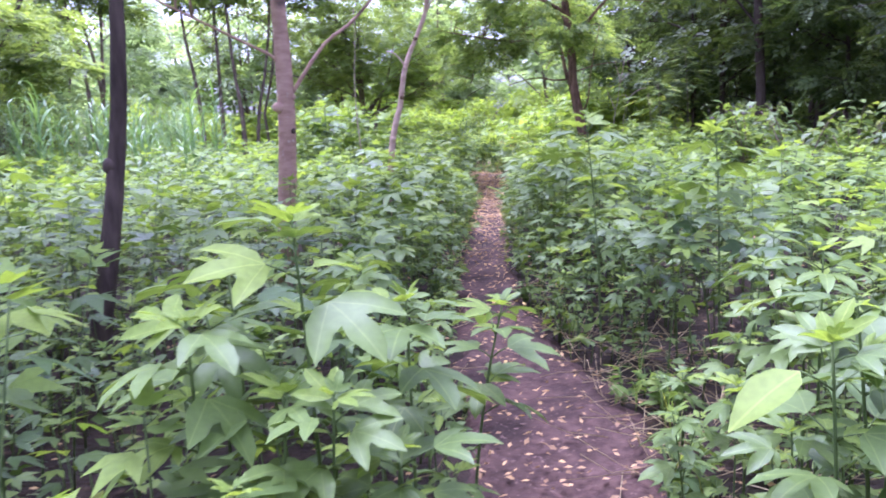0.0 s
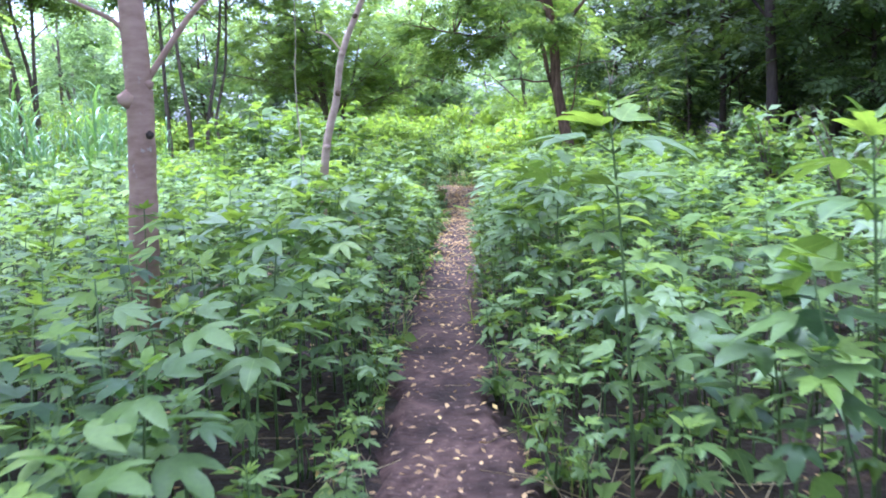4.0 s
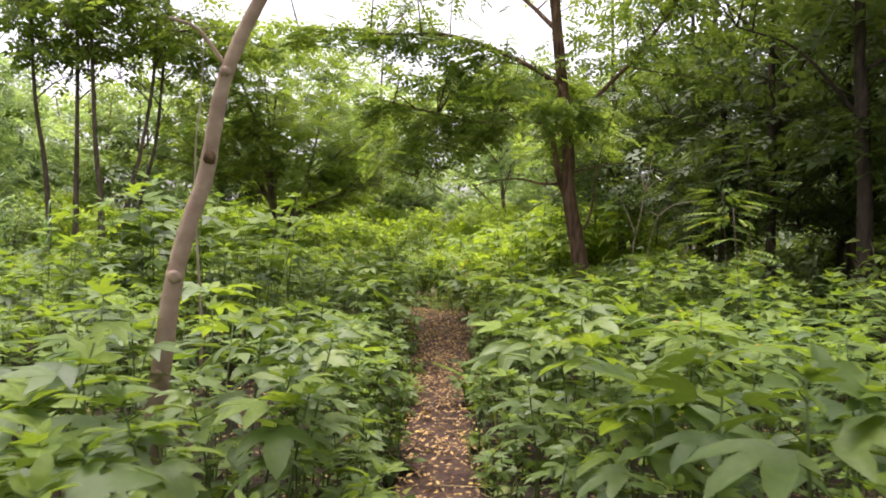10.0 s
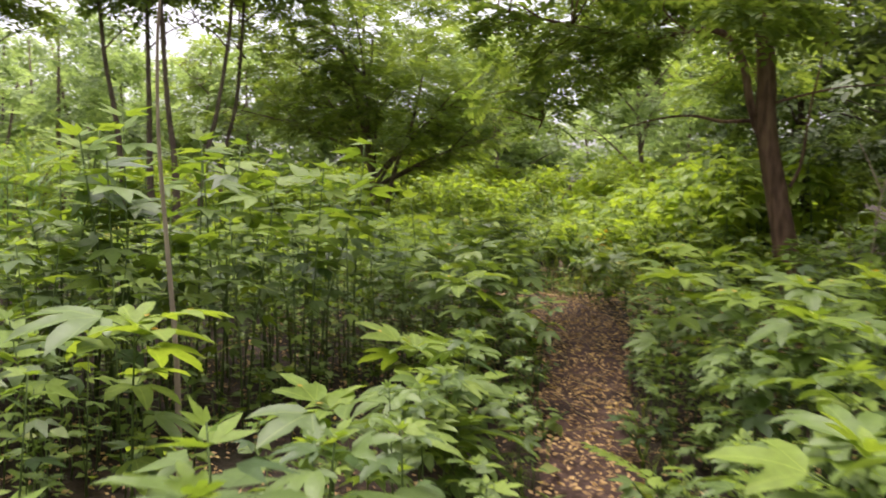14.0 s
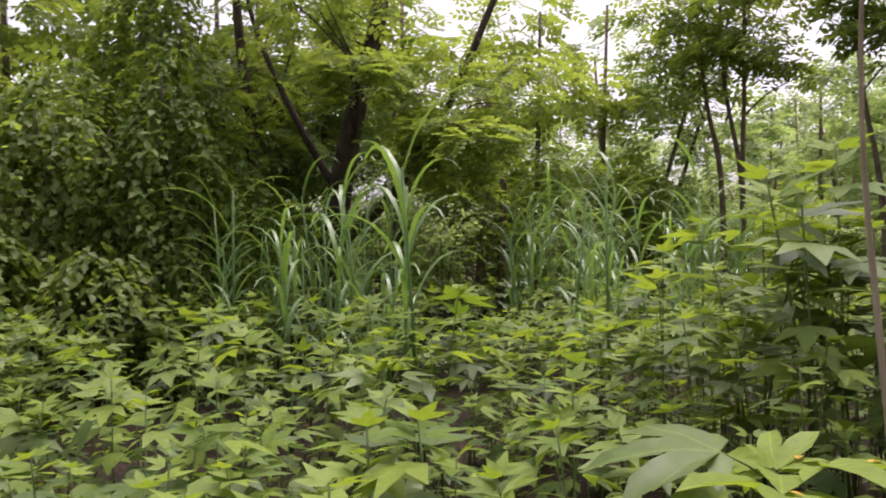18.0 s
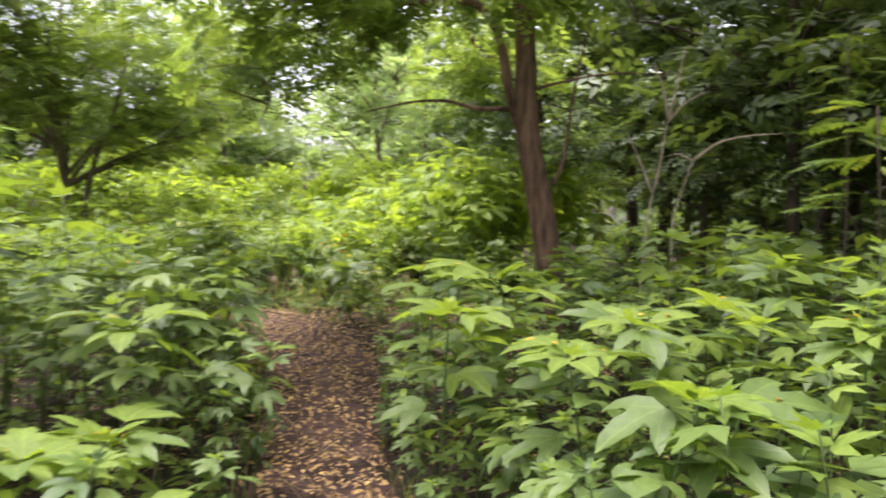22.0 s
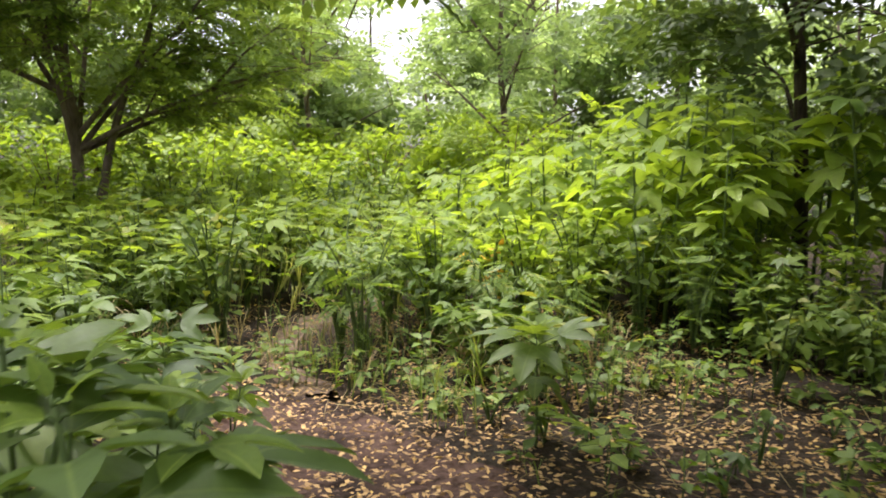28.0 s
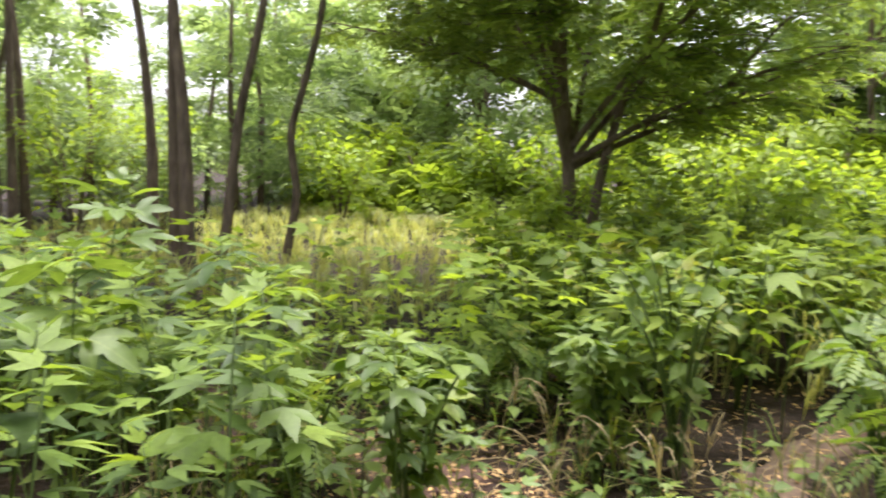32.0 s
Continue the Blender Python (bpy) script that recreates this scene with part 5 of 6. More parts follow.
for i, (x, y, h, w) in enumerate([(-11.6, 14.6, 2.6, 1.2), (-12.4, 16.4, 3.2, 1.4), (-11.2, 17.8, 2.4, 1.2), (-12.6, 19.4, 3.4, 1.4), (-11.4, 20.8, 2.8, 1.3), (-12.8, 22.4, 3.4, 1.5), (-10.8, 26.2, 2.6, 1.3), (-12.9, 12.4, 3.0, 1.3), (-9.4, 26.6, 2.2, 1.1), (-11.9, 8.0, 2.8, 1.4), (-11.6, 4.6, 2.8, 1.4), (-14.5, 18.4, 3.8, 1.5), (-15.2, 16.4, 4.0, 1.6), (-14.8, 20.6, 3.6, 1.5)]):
    shrub(x, y, h, w, M_SUNLIT if i % 3 == 0 else M_FAR, "pale green bush behind the slender trees", 950 + i, 950, 0.12, OVLOW, 9, "round_bush", "bushes behind the slender trees")
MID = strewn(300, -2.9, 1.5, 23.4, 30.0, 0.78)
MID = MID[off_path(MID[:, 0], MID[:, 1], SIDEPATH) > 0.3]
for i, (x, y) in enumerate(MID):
    shrub(x, y, R2.uniform(0.85, 1.25) + 0.09 * (y - 23.4), R2.uniform(0.35, 0.6), (M_SUNLIT, M_SUNLIT, M_SHRUB)[i % 3], "leafy bush of uneven height in the clearing", 1000 + i, 190, R2.uniform(0.10, 0.17), OVLOW if i % 2 else RAGLOW, 7, "clearing_bush", "bushes in the clearing", M_STEM)


# ---- far woods ----
def far_wood(name, label, spots, mat, seed, low=0.3, per=9, shape=SPRAY4):
    """Uncounted trees far off: trunks, and leafy twigs heaped in uneven crowns."""
    rng = np.random.default_rng(seed)
    tr, puffs = [], []
    for x, y, h, w in spots:
        tr.append(tube(np.array([(x, y, -0.1), (x + rng.normal(0, 0.2), y, h * 0.4), (x + rng.normal(0, 0.4), y, h * 0.85)]), 0.10, 0.03, 5))
        for _ in range(per):
            q = rng.normal(size=3); q /= np.linalg.norm(q)
            c = np.array([x, y, h * (low + 1) / 2]) + q * [w, w, h * (1 - low) / 2] * rng.random() ** 0.4
            puffs.append((c, np.array([1.2, 1.2, 0.7]) * rng.uniform(0.6, 1.2), int(rng.uniform(45, 85))))
    v, t = crown_cloud(puffs, shape, rng)
    tagged(new(name + "_leaves", mesh_of(name, v, t, [mat])), label, "woods", kind="stuff")
    tagged(new(name + "_trunks", mesh_of(name + "_trunks", *stack(tr), [M_BARKG])), "thin trunks of distant trees", "woods", kind="stuff")


R3 = np.random.default_rng(55)
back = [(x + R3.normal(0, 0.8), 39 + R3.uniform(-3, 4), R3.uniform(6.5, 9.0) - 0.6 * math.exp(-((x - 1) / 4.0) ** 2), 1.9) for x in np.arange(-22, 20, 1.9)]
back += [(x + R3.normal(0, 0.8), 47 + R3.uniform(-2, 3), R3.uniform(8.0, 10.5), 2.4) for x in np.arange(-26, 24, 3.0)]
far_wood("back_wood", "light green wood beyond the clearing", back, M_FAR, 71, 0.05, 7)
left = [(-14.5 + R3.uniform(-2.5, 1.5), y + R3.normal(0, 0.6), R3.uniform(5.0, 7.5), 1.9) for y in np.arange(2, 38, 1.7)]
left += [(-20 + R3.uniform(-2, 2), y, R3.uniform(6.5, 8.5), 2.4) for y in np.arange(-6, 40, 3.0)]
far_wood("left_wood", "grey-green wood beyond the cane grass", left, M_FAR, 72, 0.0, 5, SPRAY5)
inner = [(-13.3 + R3.uniform(-0.8, 0.6), y, R3.uniform(6.8, 8.6), 2.0) for y in np.arange(10, 25, 1.7)]
far_wood("left_tall_wood", "taller olive-green trees beyond the cane grass", inner, M_TREE, 77, 0.1, 6, SPRAY5)
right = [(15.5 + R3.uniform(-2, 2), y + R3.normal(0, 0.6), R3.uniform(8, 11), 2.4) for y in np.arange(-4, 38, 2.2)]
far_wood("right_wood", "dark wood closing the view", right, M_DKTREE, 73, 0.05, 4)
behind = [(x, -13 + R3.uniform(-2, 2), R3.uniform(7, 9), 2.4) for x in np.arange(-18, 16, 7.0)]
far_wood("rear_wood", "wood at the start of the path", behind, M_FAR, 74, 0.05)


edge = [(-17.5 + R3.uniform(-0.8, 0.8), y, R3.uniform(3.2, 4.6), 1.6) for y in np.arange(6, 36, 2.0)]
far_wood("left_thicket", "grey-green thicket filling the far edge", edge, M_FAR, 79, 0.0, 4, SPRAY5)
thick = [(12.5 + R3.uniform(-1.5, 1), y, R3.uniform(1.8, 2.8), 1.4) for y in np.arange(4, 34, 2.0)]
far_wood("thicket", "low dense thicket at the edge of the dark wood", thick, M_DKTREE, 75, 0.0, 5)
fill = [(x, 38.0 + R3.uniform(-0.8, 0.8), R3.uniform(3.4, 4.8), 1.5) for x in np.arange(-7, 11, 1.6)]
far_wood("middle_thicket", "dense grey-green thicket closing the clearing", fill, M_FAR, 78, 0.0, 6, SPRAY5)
# thicket in the sun: its brightness is in the leaf colour
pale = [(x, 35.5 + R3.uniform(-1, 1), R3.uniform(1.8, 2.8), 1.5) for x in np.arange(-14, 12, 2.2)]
far_wood("pale_thicket", "pale green thicket beyond the meadow", pale, M_SUNLIT, 76, 0.0, 6, SPRAY5)


# ---- cane grass, meadow, vines ----
def blades(rng, n, h, arch, width, k=8):
    """Grass blades from one foot that rise and bend over."""
    out = []
    for _ in range(n):
        a, z0 = rng.uniform(0, 6.283), rng.uniform(0.0, 0.5) * h
        ln = (h - z0) * rng.uniform(0.9, 1.25)
        u = np.linspace(0, 1, k)
        bend = rng.uniform(0.06, 0.22) + (arch * rng.uniform(2.2, 4.2)) * u ** 1.7
        step = ln / (k - 1)
        x = np.concatenate([[0], np.cumsum(np.sin(bend[:-1]) * step)])
        z = z0 + np.concatenate([[0], np.cumsum(np.cos(bend[:-1]) * step)])
        w = width * np.sin(np.pi * (0.12 + 0.88 * u)) ** 0.6; w[-1] = 0.0005
        c, s = math.cos(a), math.sin(a)
        mid = np.stack([x * c, x * s, z], 1)
        sd = np.array([-s, c, 0]) * w[:, None]
        up = np.array([0, 0, 1]) * w[:, None] * 0.25
        v = np.concatenate([mid + sd + up, mid, mid - sd + up])
        t = []
        for i in range(k - 1):
            for b in (0, k):
                t += [(b + i, b + k + i, b + k + i + 1), (b + i, b + k + i + 1, b + i + 1)]
        out.append((v, np.array(t)))
    return out


CANES = strewn(900, -9.6, -3.7, 12.7, 21.5, 0.40)
CANES = CANES[((CANES[:, 0] < -5.0) | (CANES[:, 1] > 12.6)) & (CANES[:, 0] < -4.1 - 0.22 * np.abs(CANES[:, 1] - 13.0))]
CANES = CANES[(np.sin(CANES[:, 0] * 2.3) + np.cos(CANES[:, 1] * 1.9 + CANES[:, 0]) > 0.15)]
def cane_blade(rng, w):
    """One long blade that rises steeply and bends over to a hanging tip, pointing along +x from its foot."""
    k = 9
    u = np.linspace(0, 1, k)
    a = rng.uniform(0.25, 0.5) + rng.uniform(1.7, 2.6) * u ** 1.5
    x = np.concatenate([[0], np.cumsum(np.sin(a[:-1]))]) / (k - 1)
    z = np.concatenate([[0], np.cumsum(np.cos(a[:-1]))]) / (k - 1)
    hw = w * np.sin(np.pi * (0.14 + 0.86 * u)) ** 0.7; hw[-1] = 0.0005
    mid = np.stack([x, 0.06 * rng.normal() * u * u, z], 1)
    sd, up = np.array([0, 1.0, 0]) * hw[:, None], np.array([0, 0, 1.0]) * hw[:, None] * 0.3
    v = np.concatenate([mid + sd + up, mid, mid - sd + up])
    t = [q for i in range(k - 1) for b in (0, k) for q in ((b + i, b + k + i, b + k + i + 1), (b + i, b + k + i + 1, b + i + 1))]
    return v, np.array(t)


CLUMPS = []
rng = np.random.default_rng(950)
BLADES = [mesh_of("blade", *cane_blade(rng, 0.020), [M_CANE], smooth=True) for _ in range(7)]
for i in range(7):
    e = thing("cane_grass", "tall cane grass with arching glossy blades", "grass", "cane grass left of the path")
    lx, ly = rng.normal(0, 0.05, 2)
    part("stalk", mesh_of("stalk", *tube(np.array([(0, 0, 0), (lx * 0.4, ly * 0.4, 0.5), (lx, ly, 0.94)]), 0.008, 0.004, 5), [M_CANE], smooth=True), e)
    a = rng.uniform(0, 6.28)
    for k in range(8):
        u = 0.34 + 0.6 * k / 7
        a += math.pi + rng.normal(0, 0.4)
        part("blade", BLADES[int(rng.integers(0, 7))], e, m=pose(lx * u, ly * u, u * 0.98, 0, 0, math.degrees(a)) @ Matrix.Scale(float(rng.uniform(0.3, 0.46) * (1.1 - 0.4 * abs(u - 0.6))), 4))
    CLUMPS.append(e)
spots = [(x + dx, y + dy) for x, y in CANES[:52] for dx, dy in ((0, 0), (float(rng.normal(0, 0.14)), float(rng.normal(0, 0.14))))]
for i, (x, y) in enumerate(spots):
    plant_at(CLUMPS, 0, x, y, float(R3.uniform(1.35, 2.2)), i)


def grass_stuff(name, label, spots, h, mat, n, seed, arch=0.35, width=0.006, k=5):
    rng = np.random.default_rng(seed)
    kinds = [stack(blades(rng, n, 1.0, arch, width / h, k)) for _ in range(6)]
    pcs = []
    for i, kd in enumerate(kinds):
        s = spots[i::6]
        if len(s):
            m = len(s)
            pcs.append(scatter(*kd, turns(rng.uniform(0, 6.28, m), rng.normal(0, 0.12, m), rng.normal(0, 0.12, m), h * rng.uniform(0.55, 1.25, m), np.stack([s[:, 0], s[:, 1], gz(s[:, 0], s[:, 1]) - 0.01], 1))))
    tagged(new(name, mesh_of(name, *stack(pcs), [mat])), label, "grass", kind="stuff")


mead = strewn(2000, -13, -3.0, 23.6, 34, 0.16)
grass_stuff("meadow", "sunlit yellow-green meadow grass in the clearing", mead, 0.55, M_GRASS, 7, 77, 0.8, 0.008, 4)
tuft = strewn(900, -1.5, 1.9, 23.4, 34, 0.16)
tuft = tuft[off_path(tuft[:, 0], tuft[:, 1], SIDEPATH) > 0.05]
grass_stuff("pale_grass", "tall thin pale green grass beyond the bend", tuft, 0.62, M_GRASS, 7, 78, 0.6, 0.006)
edge = strewn(9000, -3.6, 3.4, 1.8, 23.6, 0.10)
d = off_path(edge[:, 0], edge[:, 1])
edge = edge[(d > 0.0) & (d < 0.22) & (RNG.random(len(edge)) < np.where(edge[:, 1] > 14, 0.75, 0.65))]
grass_stuff("verge_grass", "fine drooping grass at the path's edge", edge, 0.28, M_SHRUB, 6, 79, 0.7, 0.0019, 4)
edge2 = strewn(3600, -4.0, 2.4, 20.4, 22.8, 0.11)
edge2 = edge2[(off_path(edge2[:, 0], edge2[:, 1]) > 0.02)]
grass_stuff("straw_tufts", "dry straw-coloured stems and grass at the bend", edge2[::4], 0.42, M_STRAW, 5, 80, 1.0, 0.0022)
grass_stuff("bend_grass", "loose green grass at the bend", edge2[1::3], 0.42, M_SHRUB, 6, 81, 0.9, 0.0025, 4)


def herb_field(name, label, spots, h0, h1, mats, seed):
    """Uncounted leafy herbs."""
    rng = np.random.default_rng(seed)
    kinds = [rag_arrays(np.random.default_rng(seed + i), 1.0) for i in range(8)]
    pl, py, st = [], [], []
    for i, (lv, young, stem) in enumerate(kinds):
        s = spots[i::8]
        k = len(s)
        m = turns(rng.uniform(0, 6.28, k), rng.normal(0, 0.05, k), rng.normal(0, 0.05, k), rng.uniform(h0, h1, k), np.stack([s[:, 0], s[:, 1], gz(s[:, 0], s[:, 1]) - 0.02], 1))
        pl.append(scatter(*lv, m)); py.append(np.tile(young, k)); st.append(scatter(*stem, m))
    v, t = stack(pl + st)
    mi = np.concatenate([np.concatenate(py).astype(int), np.full(sum(len(s[1]) for s in st), 2)])
    tagged(new(name, mesh_of(name, v, t, mats, mi)), label, "weeds", kind="stuff")


# weeds in the open take the leaf colour that has sunlight in it
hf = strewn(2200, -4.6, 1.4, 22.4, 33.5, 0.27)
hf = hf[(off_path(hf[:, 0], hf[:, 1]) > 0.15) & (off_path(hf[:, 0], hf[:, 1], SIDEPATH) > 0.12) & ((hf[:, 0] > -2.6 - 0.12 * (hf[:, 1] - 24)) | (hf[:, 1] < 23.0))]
herb_field("clearing_weeds", "bright yellow-green weeds in open light", hf, 0.75, 1.15, [M_SUNLIT, M_RAGY, M_STEM], 1200)
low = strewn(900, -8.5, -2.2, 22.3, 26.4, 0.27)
herb_field("tree_foot_weeds", "low green weeds round the slender trees", low, 0.28, 0.5, [M_SUNLIT, M_RAGY, M_STEM], 1250)
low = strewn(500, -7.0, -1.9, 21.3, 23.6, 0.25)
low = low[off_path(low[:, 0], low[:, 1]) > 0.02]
herb_field("bend_weeds", "bright green weeds crowding the narrow path", low, 0.4, 0.65, [M_SUNLIT, M_RAGY, M_STEM], 1270)
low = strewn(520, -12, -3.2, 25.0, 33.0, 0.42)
herb_field("meadow_herbs", "low pale yellow-green herbs in the meadow", low, 0.3, 0.5, [M_SUNLIT, M_GRASS, M_STEM], 1260)
lf = strewn(1500, -11.5, -3.6, 6.0, 22.5, 0.42)
herb_field("left_weeds", "dense green weeds among cane grass", lf, 0.75, 1.15, [M_RAG, M_RAGY, M_STEM], 1300)
rf = np.concatenate([strewn(600, 6.6, 11.5, 2.0, 20.0, 0.58), strewn(500, 3.8, 13.5, 18.0, 33.0, 0.62)])
herb_field("right_weeds", "shaded weeds below the dark wood", rf, 0.7, 1.0, [M_RAG, M_RAGY, M_STEM], 1400)
ff = strewn(1000, -11, -7.3, -2, 7, 0.42)
herb_field("near_left_weeds", "dense green weeds beside the slim tree", ff, 0.8, 1.1, [M_RAG, M_RAGY, M_STEM], 1500)

out = np.concatenate([strewn(260, -13, 13, -9, -1.2, 0.9), strewn(300, 6.6, 13, -1.2, 9.0, 0.7), strewn(240, -13.5, -7.5, -1.2, 12.0, 0.75), strewn(260, -18, -11.4, 4.0, 31.0, 0.8)])
out = out[off_path(out[:, 0], out[:, 1]) > 0.1]
herb_field("outer_weeds", "green weeds carrying on round the field", out, 0.75, 1.15, [M_RAG, M_RAGY, M_STEM], 1700)

# vine-covered thicket on the left
def vine_mound(x, y, h, w, seed, n, mat):
    """A heap of dead stems smothered by a coat of vine leaves that hangs in uneven folds."""
    rng = np.random.default_rng(seed)
    e = thing("vine_thicket", "thicket smothered in hanging vine leaves", "shrub", "vine thickets left of the path", (x, y, float(gz(x, y)) - 0.02))
    for k in range(6):
        a = k * 1.05 + rng.normal(0, 0.3)
        top = np.array([math.cos(a) * w * 0.7, math.sin(a) * w * 0.7, h * rng.uniform(0.7, 0.95)])
        part("stem", mesh_of("stem", *tube(np.array([(0, 0, 0), top * [0.3, 0.3, 0.5], top]), 0.03, 0.008, 5), [M_BARKD], smooth=True), e)
    a, u = rng.uniform(0, 6.283, n), rng.random(n) ** 0.85
    lump = 1 + 0.16 * np.sin(3 * a + seed) * np.cos(5.0 * u + seed) + 0.12 * np.sin(7 * a + 9 * u) + 0.10 * np.sin(13 * a - 4 * u + seed)
    r = w * np.sqrt(np.clip(1 - u ** 3.2, 0.02, 1)) * lump * rng.uniform(0.82, 1.04, n)
    z = h * u * (1 + 0.07 * np.sin(4 * a + seed) + 0.05 * np.sin(9 * a))
    p = np.stack([np.cos(a) * r, np.sin(a) * r, z], 1)
    v, t = scatter(*BLADELET, turns(a + rng.normal(0, 0.7, n), rng.normal(-0.55, 0.4, n), rng.normal(0, 0.4, n), 0.105 * rng.uniform(0.6, 1.3, n), p))
    part("vine_coat", mesh_of("vine_coat", v, t, [mat]), e)


for i, (x, y, h, w) in enumerate([(-9.2, 13.0, 3.5, 0.95), (-9.7, 11.9, 3.3, 1.2), (-10.4, 10.9, 3.5, 1.3), (-8.8, 10.5, 2.3, 1.1), (-11.2, 13.3, 5.0, 1.0), (-11.6, 9.8, 3.7, 1.3), (-9.5, 9.0, 2.6, 1.2), (-8.3, 12.0, 1.5, 0.8)]):
    vine_mound(x, y, h, w, 1600 + i, int((6200 if i < 5 else 3400) * w * (h / 2.6)), (M_SHRUB, M_TREE, M_SHRUB)[i % 3])

# ---- single things ----
tree("dead_pole", "thin bare dead stem standing among ragweed", [(-1.56, 13.38, -0.1), (-1.57, 13.37, 0.6), (-1.61, 13.36, 1.2), (-1.64, 13.35, 1.7), (-1.64, 13.35, 2.2), (-1.61, 13.36, 2.6), (-1.6, 13.4, 3.3)], 0.016, 0.004, M_DEAD, flare=0.004, segs=7, seed=90)
for nm, lab, trunk, lims in (
        ("dead_shrub", "bleached bare forked shrub against the dark wood", [(3.2, 16.85, -0.05), (3.24, 16.83, 0.8), (3.27, 16.81, 1.33), (3.33, 16.78, 1.69), (3.38, 16.75, 2.09)],
         [([(3.38, 16.75, 2.05), (3.33, 16.76, 2.3), (3.26, 16.8, 2.5)], 0.012, 0.004), ([(3.38, 16.75, 2.07), (3.42, 16.72, 2.3), (3.47, 16.7, 2.6)], 0.012, 0.004), ([(3.38, 16.75, 2.05), (3.5, 16.7, 2.2), (3.66, 16.65, 2.28)], 0.010, 0.003),
          ([(3.29, 16.8, 1.5), (3.2, 16.85, 1.75), (3.11, 16.9, 1.97)], 0.010, 0.003)]),
        ("dead_shrub", "bleached leaning dead stem with a bent top", [(3.4, 16.75, -0.05), (3.43, 16.73, 0.8), (3.44, 16.72, 1.31), (3.54, 16.65, 1.75)],
         [([(3.54, 16.65, 1.75), (3.68, 16.55, 1.88), (3.83, 16.43, 1.93), (4.05, 16.3, 1.95)], 0.011, 0.003), ([(3.54, 16.65, 1.75), (3.45, 16.7, 1.8), (3.36, 16.72, 1.78)], 0.008, 0.003)])):
    tree(nm, lab, trunk, 0.009, 0.006, M_DEAD, lims, flare=0.004, segs=7, seed=91)


def frond_sapling(x, y, h, n, label, seed, reach=0.9):
    """A thin stem with level tiers of feathered leaves near its top."""
    rng = np.random.default_rng(seed)
    e = thing("frond_sapling", label, "sapling", "", (x, y, 0))
    part("stem", mesh_of("stem", *tube(smooth_line([(0, 0, -0.05), (0.05, 0.02, h * 0.5), (-0.04, 0, h)], 4), 0.009, 0.004, 6), [M_BARKG], smooth=True), e)
    ms = []
    for k in range(n):
        a = rng.uniform(0, 6.283)
        z = h * rng.uniform(0.70, 1.02)
        ms.append((a, rng.normal(0.0, 0.1), rng.normal(0, 0.15), rng.uniform(1.0, 1.6) * reach, (math.cos(a) * 0.15, math.sin(a) * 0.15, z)))
    a = list(zip(*ms))
    for i in range(n):
        v, t = scatter(*PINNATE, turns(*[np.array([q[i]]) for q in a[:4]], np.array([a[4][i]])))
        tagged(part("frond", mesh_of("frond", v, t, [M_SHRUB]), e), kind="stuff")


frond_sapling(3.75, 15.0, 2.0, 30, "slim sapling with level tiers of feathered leaves", 95, 0.62)
frond_sapling(3.2, 13.4, 1.75, 10, "slim sapling with feathered pale green leaves", 96, 0.6)
frond_sapling(4.6, 16.3, 2.7, 26, "sapling with feathered leaves before the dark wood", 97, 0.6)

# broken log beside the path
log = thing("fallen_log", "broken rotting branch lying in leaf litter", "log", "", (1.82, 18.4, 0.05))
part("log_body", mesh_of("log_body", *tube(smooth_line([(-0.2, 0.7, 0.02), (-0.12, 0.35, 0.03), (-0.03, 0.02, 0.03), (0.08, -0.2, 0.0)], 5), 0.055, 0.038, 10, 0.07), [M_LOG], smooth=True), log)
part("broken_end", mesh_of("broken_end", *tube(smooth_line([(0.06, -0.15, 0.01), (0.15, -0.33, -0.01), (0.26, -0.52, -0.02), (0.36, -0.62, -0.04)], 4), 0.034, 0.006, 8, 0.12), [M_DEAD]), log, "splintered pale broken end")


# ---- litter and small things on the ground ----
def litter():
    base = leaf_shape([(1.0, 0.27, 0, -0.1, 0.35)], PLAIN)
    n = 82000
    x, y = RNG.uniform(-2.6, 3.8, n), RNG.uniform(1.0, 24.5, n)
    d = np.minimum(off_path(x, y), off_path(x, y, SIDEPATH) + 0.1)
    thick = np.clip((y - 6.5) / 6.5, 0.22, 1)
    keep = RNG.random(n) < thick * np.where(d < 0.05, 1.0, np.where((y > 17) & (x > 0.6) & (x < 3.4), 0.8, 0.25))
    x, y = x[keep], y[keep]
    k = len(x)
    on = off_path(x, y) < 0.03
    z = np.where(on, gz(x, y) * 0.6 + 0.042, gz(x, y) + 0.02) + RNG.uniform(0, 0.012, k)
    v, t = scatter(*base, turns(RNG.uniform(0, 6.28, k), RNG.normal(0, 0.22, k), RNG.normal(0, 0.3, k), RNG.uniform(0.025, 0.050, k), np.stack([x, y, z], 1)))
    tagged(new("leaf_litter", mesh_of("leaf_litter", v, t, [M_LITTER])), "yellow and brown fallen leaves strewn over bare earth", "leaf litter", kind="stuff")


litter()


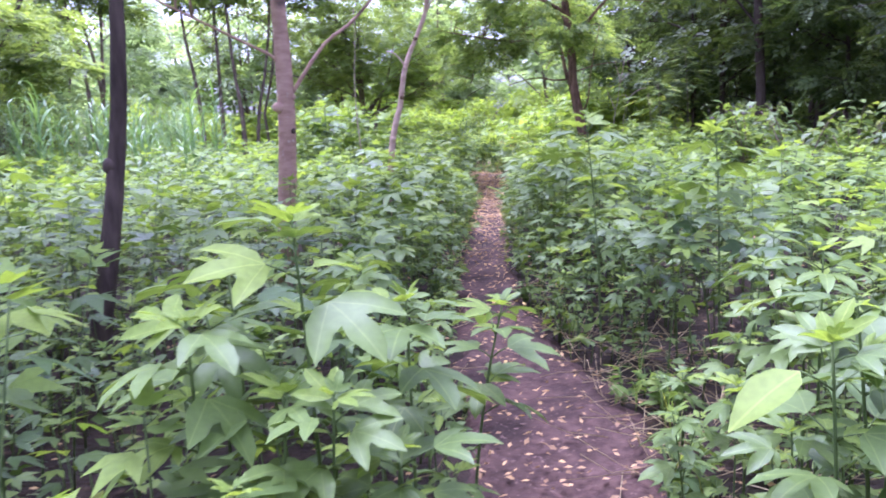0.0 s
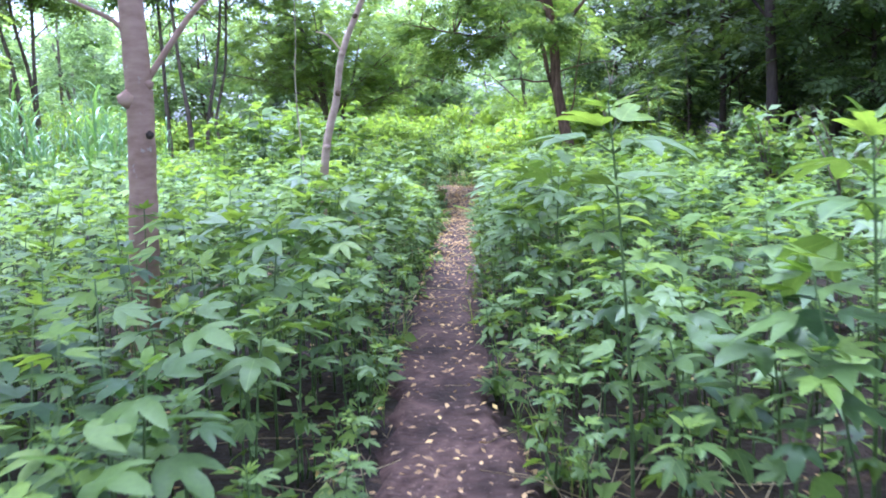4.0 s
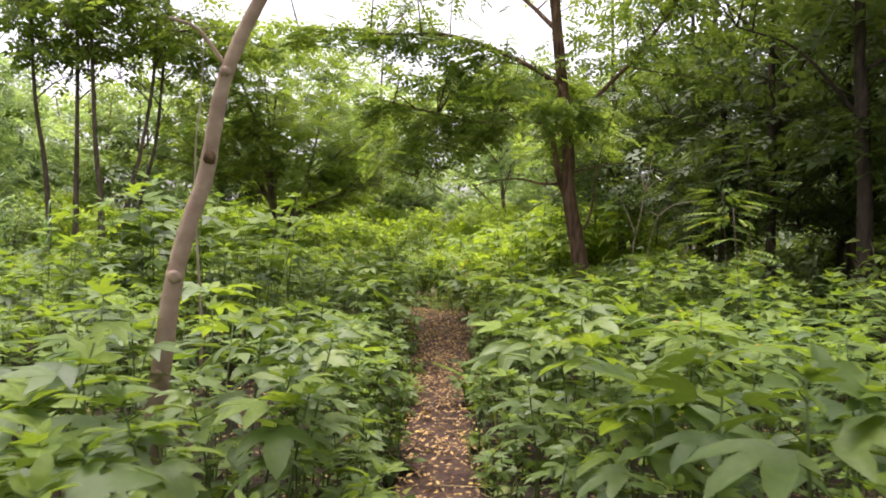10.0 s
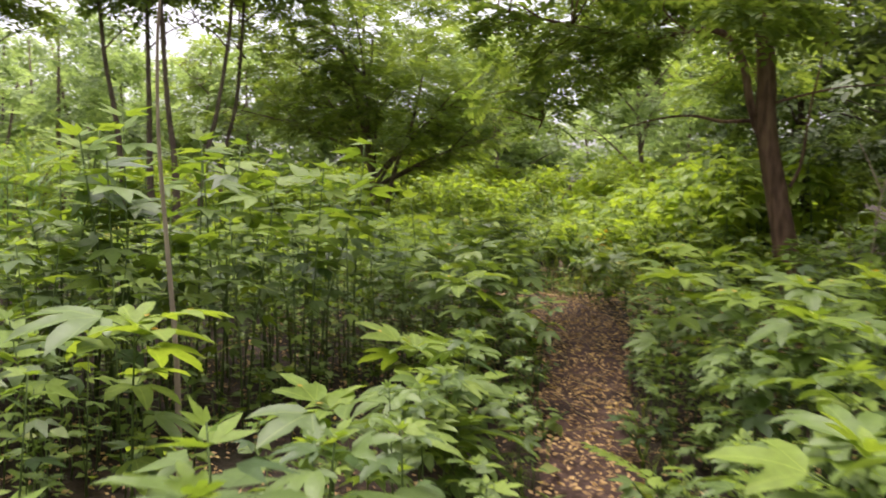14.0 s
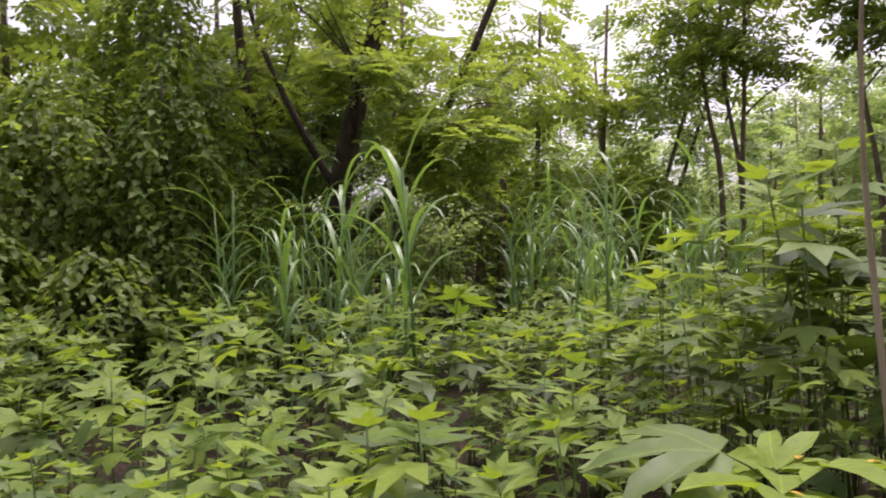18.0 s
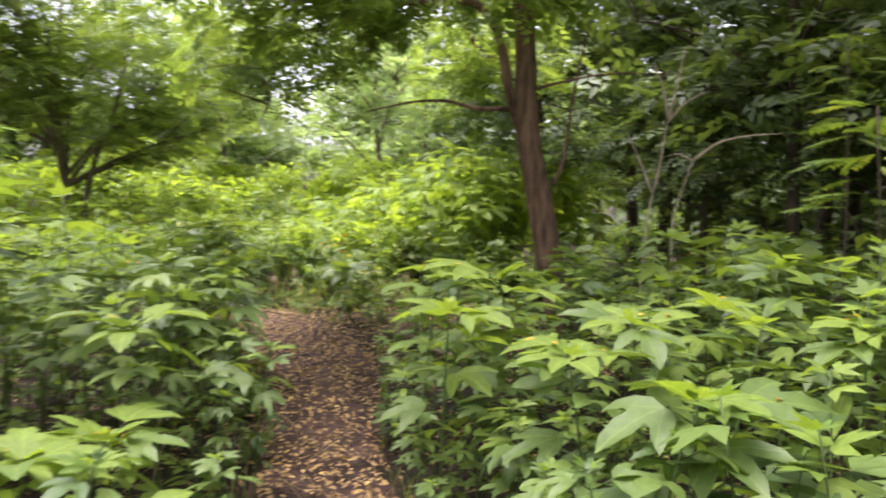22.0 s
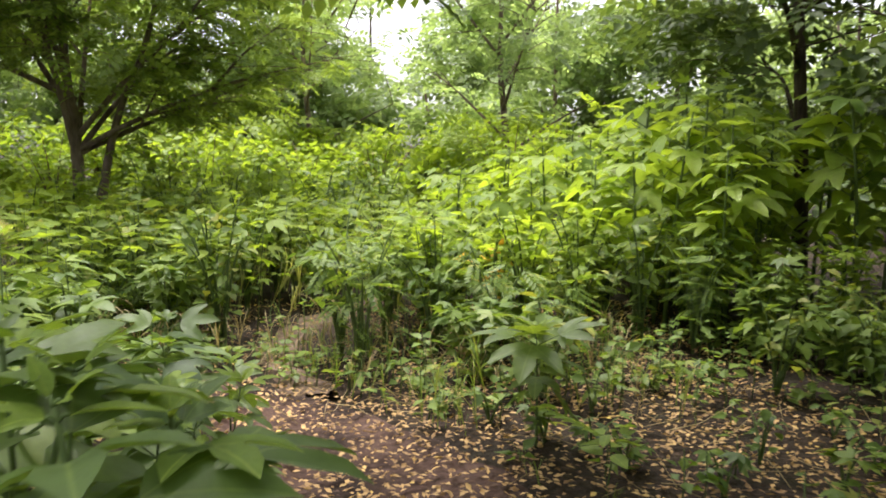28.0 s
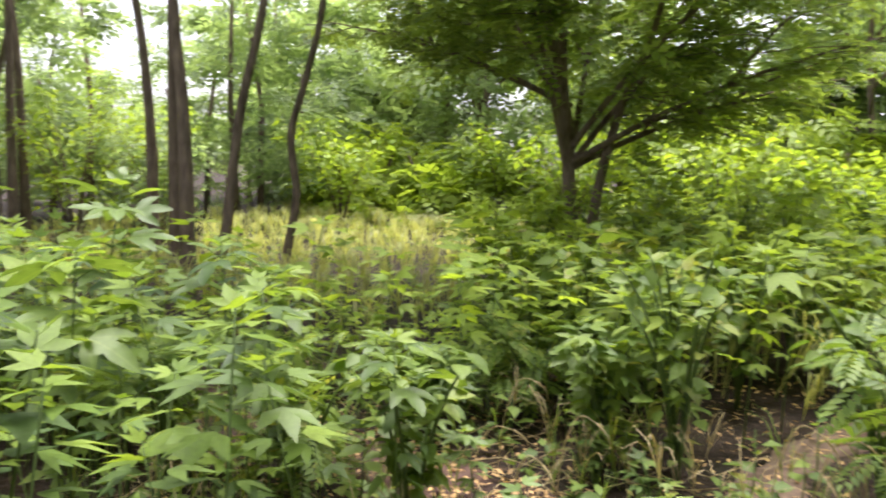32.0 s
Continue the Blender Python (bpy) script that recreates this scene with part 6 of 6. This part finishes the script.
def straw():
    pcs = []
    for x0, x1, y0, y1, n in ((0.62, 1.45, 2.6, 5.4, 170), (0.5, 1.2, 5.5, 10, 60), (-0.5, -0.05, 3, 9, 50), (-0.6, 1.4, 9, 17, 90), (-3.2, 1.0, 20.6, 22.4, 240), (1.2, 3.6, 17.5, 22.5, 110)):
        for _ in range(n):
            x, y, a, ln = RNG.uniform(x0, x1), RNG.uniform(y0, y1), RNG.uniform(0, 6.28), RNG.uniform(0.12, 0.5)
            z = float(gz(x, y)) + RNG.uniform(0.02, 0.05)
            e = np.array([math.cos(a), math.sin(a), 0]) * ln
            pcs.append(tube(np.array([(x, y, z), (x, y, z + RNG.uniform(0, 0.05)) + e * 0.5, (x, y, z + RNG.uniform(-0.01, 0.16)) + e]), 0.0028, 0.0015, 3))
    tagged(new("straw", mesh_of("straw", *stack(pcs), [M_STRAW])), "dry broken stems lying on the earth", "straw", kind="stuff")


straw()
# bleached grass stems that bow over the trodden edge
for i in range(16):
    x, y = (RNG.uniform(-0.35, 0.25), RNG.uniform(14.4, 16.6)) if i < 10 else (RNG.uniform(-1.6, 0.4), RNG.uniform(21.0, 22.0))
    h, a = RNG.uniform(0.35, 0.6), RNG.uniform(-1.2, 1.2)
    c, q = math.cos(a), math.sin(a)
    e = thing("dry_grass_stem", "bleached dry grass stem bowing over the path's edge", "grass", "dry grass stems at the path's edge", (x, y, float(gz(x, y)) - 0.01))
    stalk = part("stalk", mesh_of("stalk", *tube(smooth_line([(0, 0, 0), (0.03 * c, 0.03 * q, h * 0.6), (0.10 * c, 0.10 * q, h * 0.95), (0.19 * c, 0.19 * q, h * 0.93)], 4), 0.0028, 0.0018, 4), [M_STRAW], smooth=True), e)
    part("seed_head", mesh_of("seed_head", *tube(smooth_line([(0.19 * c, 0.19 * q, h * 0.93), (0.24 * c, 0.24 * q, h * 0.84), (0.26 * c, 0.26 * q, h * 0.72)], 3), 0.0045, 0.0015, 5, 0.2), [M_STRAW]), stalk, "thin drooping dry seed head")


def oval_seedling(x, y, h, seed):
    """A low plant with a few broad oval leaves and one feathered leaf beside them."""
    rng = np.random.default_rng(seed)
    e = thing("oval_leaved_seedling", "low seedling with broad oval leaves and one feathered leaf", "plant", "oval-leaved seedlings at the path's edge", (x, y, float(gz(x, y)) - 0.01))
    part("stem", mesh_of("stem", *tube(np.array([(0, 0, 0), (0.02, 0.01, h * 0.5), (0.0, 0.02, h)]), 0.005, 0.003, 5), [M_STEM], smooth=True), e)
    for k in range(9):
        a, z = k * 2.4 + rng.normal(0, 0.3), h * (0.5 + 0.5 * k / 8)
        m = turns(np.array([a]), np.array([rng.normal(0.05, 0.15)]), np.array([rng.normal(0, 0.2)]), np.array([rng.uniform(0.09, 0.13)]), np.array([[math.cos(a) * 0.03, math.sin(a) * 0.03, z]]))[0]
        part("leaf", OVAL, e, m=Matrix([*[list(r) for r in m], [0, 0, 0, 1]]))
    v, t = scatter(*PINNATE, turns(np.array([2.6]), np.array([0.5]), np.array([0.2]), np.array([0.9]), np.array([[0, 0, h * 0.8]])))
    part("feathered_leaf", mesh_of("feathered_leaf", v, t, [M_RAGY]), e)


OVAL = mesh_of("oval_leaf", *leaf_shape([(1.0, 0.33, 0, 0.15)], FINE), [M_RAGYV], smooth=True)
for i, (x, y, h) in enumerate([(-0.22, 14.55, 0.42), (-0.4, 14.75, 0.34), (0.02, 14.85, 0.22), (-0.1, 11.6, 0.3), (0.75, 12.9, 0.3), (1.5, 19.6, 0.3)]):
    oval_seedling(x, y, h, 2400 + i)
# small weeds on the trodden edge and the open litter
SMALL = strewn(1300, -0.9, 3.6, 2.0, 22.3, 0.24)
ds = off_path(SMALL[:, 0], SMALL[:, 1])
openg = (SMALL[:, 0] > 0.9) & (SMALL[:, 1] > 17.2)
SMALL = SMALL[((ds > 0.0) & (ds < 0.16) & ~openg) | ((openg | (SMALL[:, 1] > 20.0)) & (ds > 0.02) & (RNG.random(len(SMALL)) < 0.45))]
SMALL = SMALL[(np.hypot(SMALL[:, 0] - 1.6, (SMALL[:, 1] - 18.3) * 0.7) > 0.8) | (RNG.random(len(SMALL)) < 0.12)]
for i, (x, y) in enumerate(SMALL[:300]):
    shrub(x, y, R3.uniform(0.14, 0.34), 0.16, M_RAG if i % 2 else M_SHRUB, "small low weed on bare earth", 2000 + i, 18, 0.085, RAGLOW if i % 3 else OVATE, 3, "low_weed", "low weeds on the path's edge", M_STEM)
# yellowed leaves in the bush by the bend
shrub(1.5, 22.5, 0.95, 0.25, M_ORANGE, "small bush with yellow-orange leaves", 2200, 34, 0.10, OVATE, 4, "yellow_bush", "", M_STEM)


def ground_cover():
    """Uncounted small leafy seedlings under the weeds."""
    rng = np.random.default_rng(2300)
    n = 4200
    x, y = rng.uniform(-5, 4.5, n), rng.uniform(0.5, 22.5, n)
    d = off_path(x, y)
    keep = (d > 0.06) & ~((x > 0.5) & (x < 3.3) & (y > 16.4) & (y < 20.6) & (rng.random(n) < 0.85)) & (np.hypot(x + 0.9, y - 11.6) > 0.4) & ((in_hollow(x, y) > 1) | (rng.random(n) < 0.3))
    x, y = x[keep], y[keep]
    k, per = len(x), 6
    h = rng.uniform(0.08, 0.42, k) * np.clip(0.4 + d[keep], 0.4, 1)
    xs, ys, zs = np.repeat(x, per), np.repeat(y, per), np.repeat(h, per) * rng.uniform(0.35, 1, k * per)
    ya = rng.uniform(0, 6.28, k * per)
    p = np.stack([xs + np.cos(ya) * 0.03, ys + np.sin(ya) * 0.03, gz(xs, ys) + zs], 1)
    v, t = scatter(*BLADELET, turns(ya, rng.normal(0.1, 0.25, k * per), rng.normal(0, 0.3, k * per), rng.uniform(0.05, 0.12, k * per), p))
    stems = scatter(*tube(np.array([(0, 0, 0), (0.01, 0, 0.5), (0, 0, 1.0)]), 0.006, 0.003, 3), turns(np.zeros(k), np.zeros(k), np.zeros(k), np.ones(k), np.stack([x, y, gz(x, y)], 1)) * np.array([1, 1, 1, 1]))
    sv = stems[0].reshape(k, -1, 3)
    base = np.stack([x, y, gz(x, y)], 1)[:, None]
    sv = base + (sv - base) * np.stack([np.ones(k), np.ones(k), h], 1)[:, None]
    vv, tt = stack([(v, t), (sv.reshape(-1, 3), stems[1])])
    mi = np.concatenate([np.zeros(len(t), int), np.ones(len(stems[1]), int)])
    tagged(new("ground_cover", mesh_of("ground_cover", vv, tt, [M_SHRUB, M_STEM], mi)), "low green seedlings carpeting the shaded soil", "weeds", kind="stuff")


ground_cover()
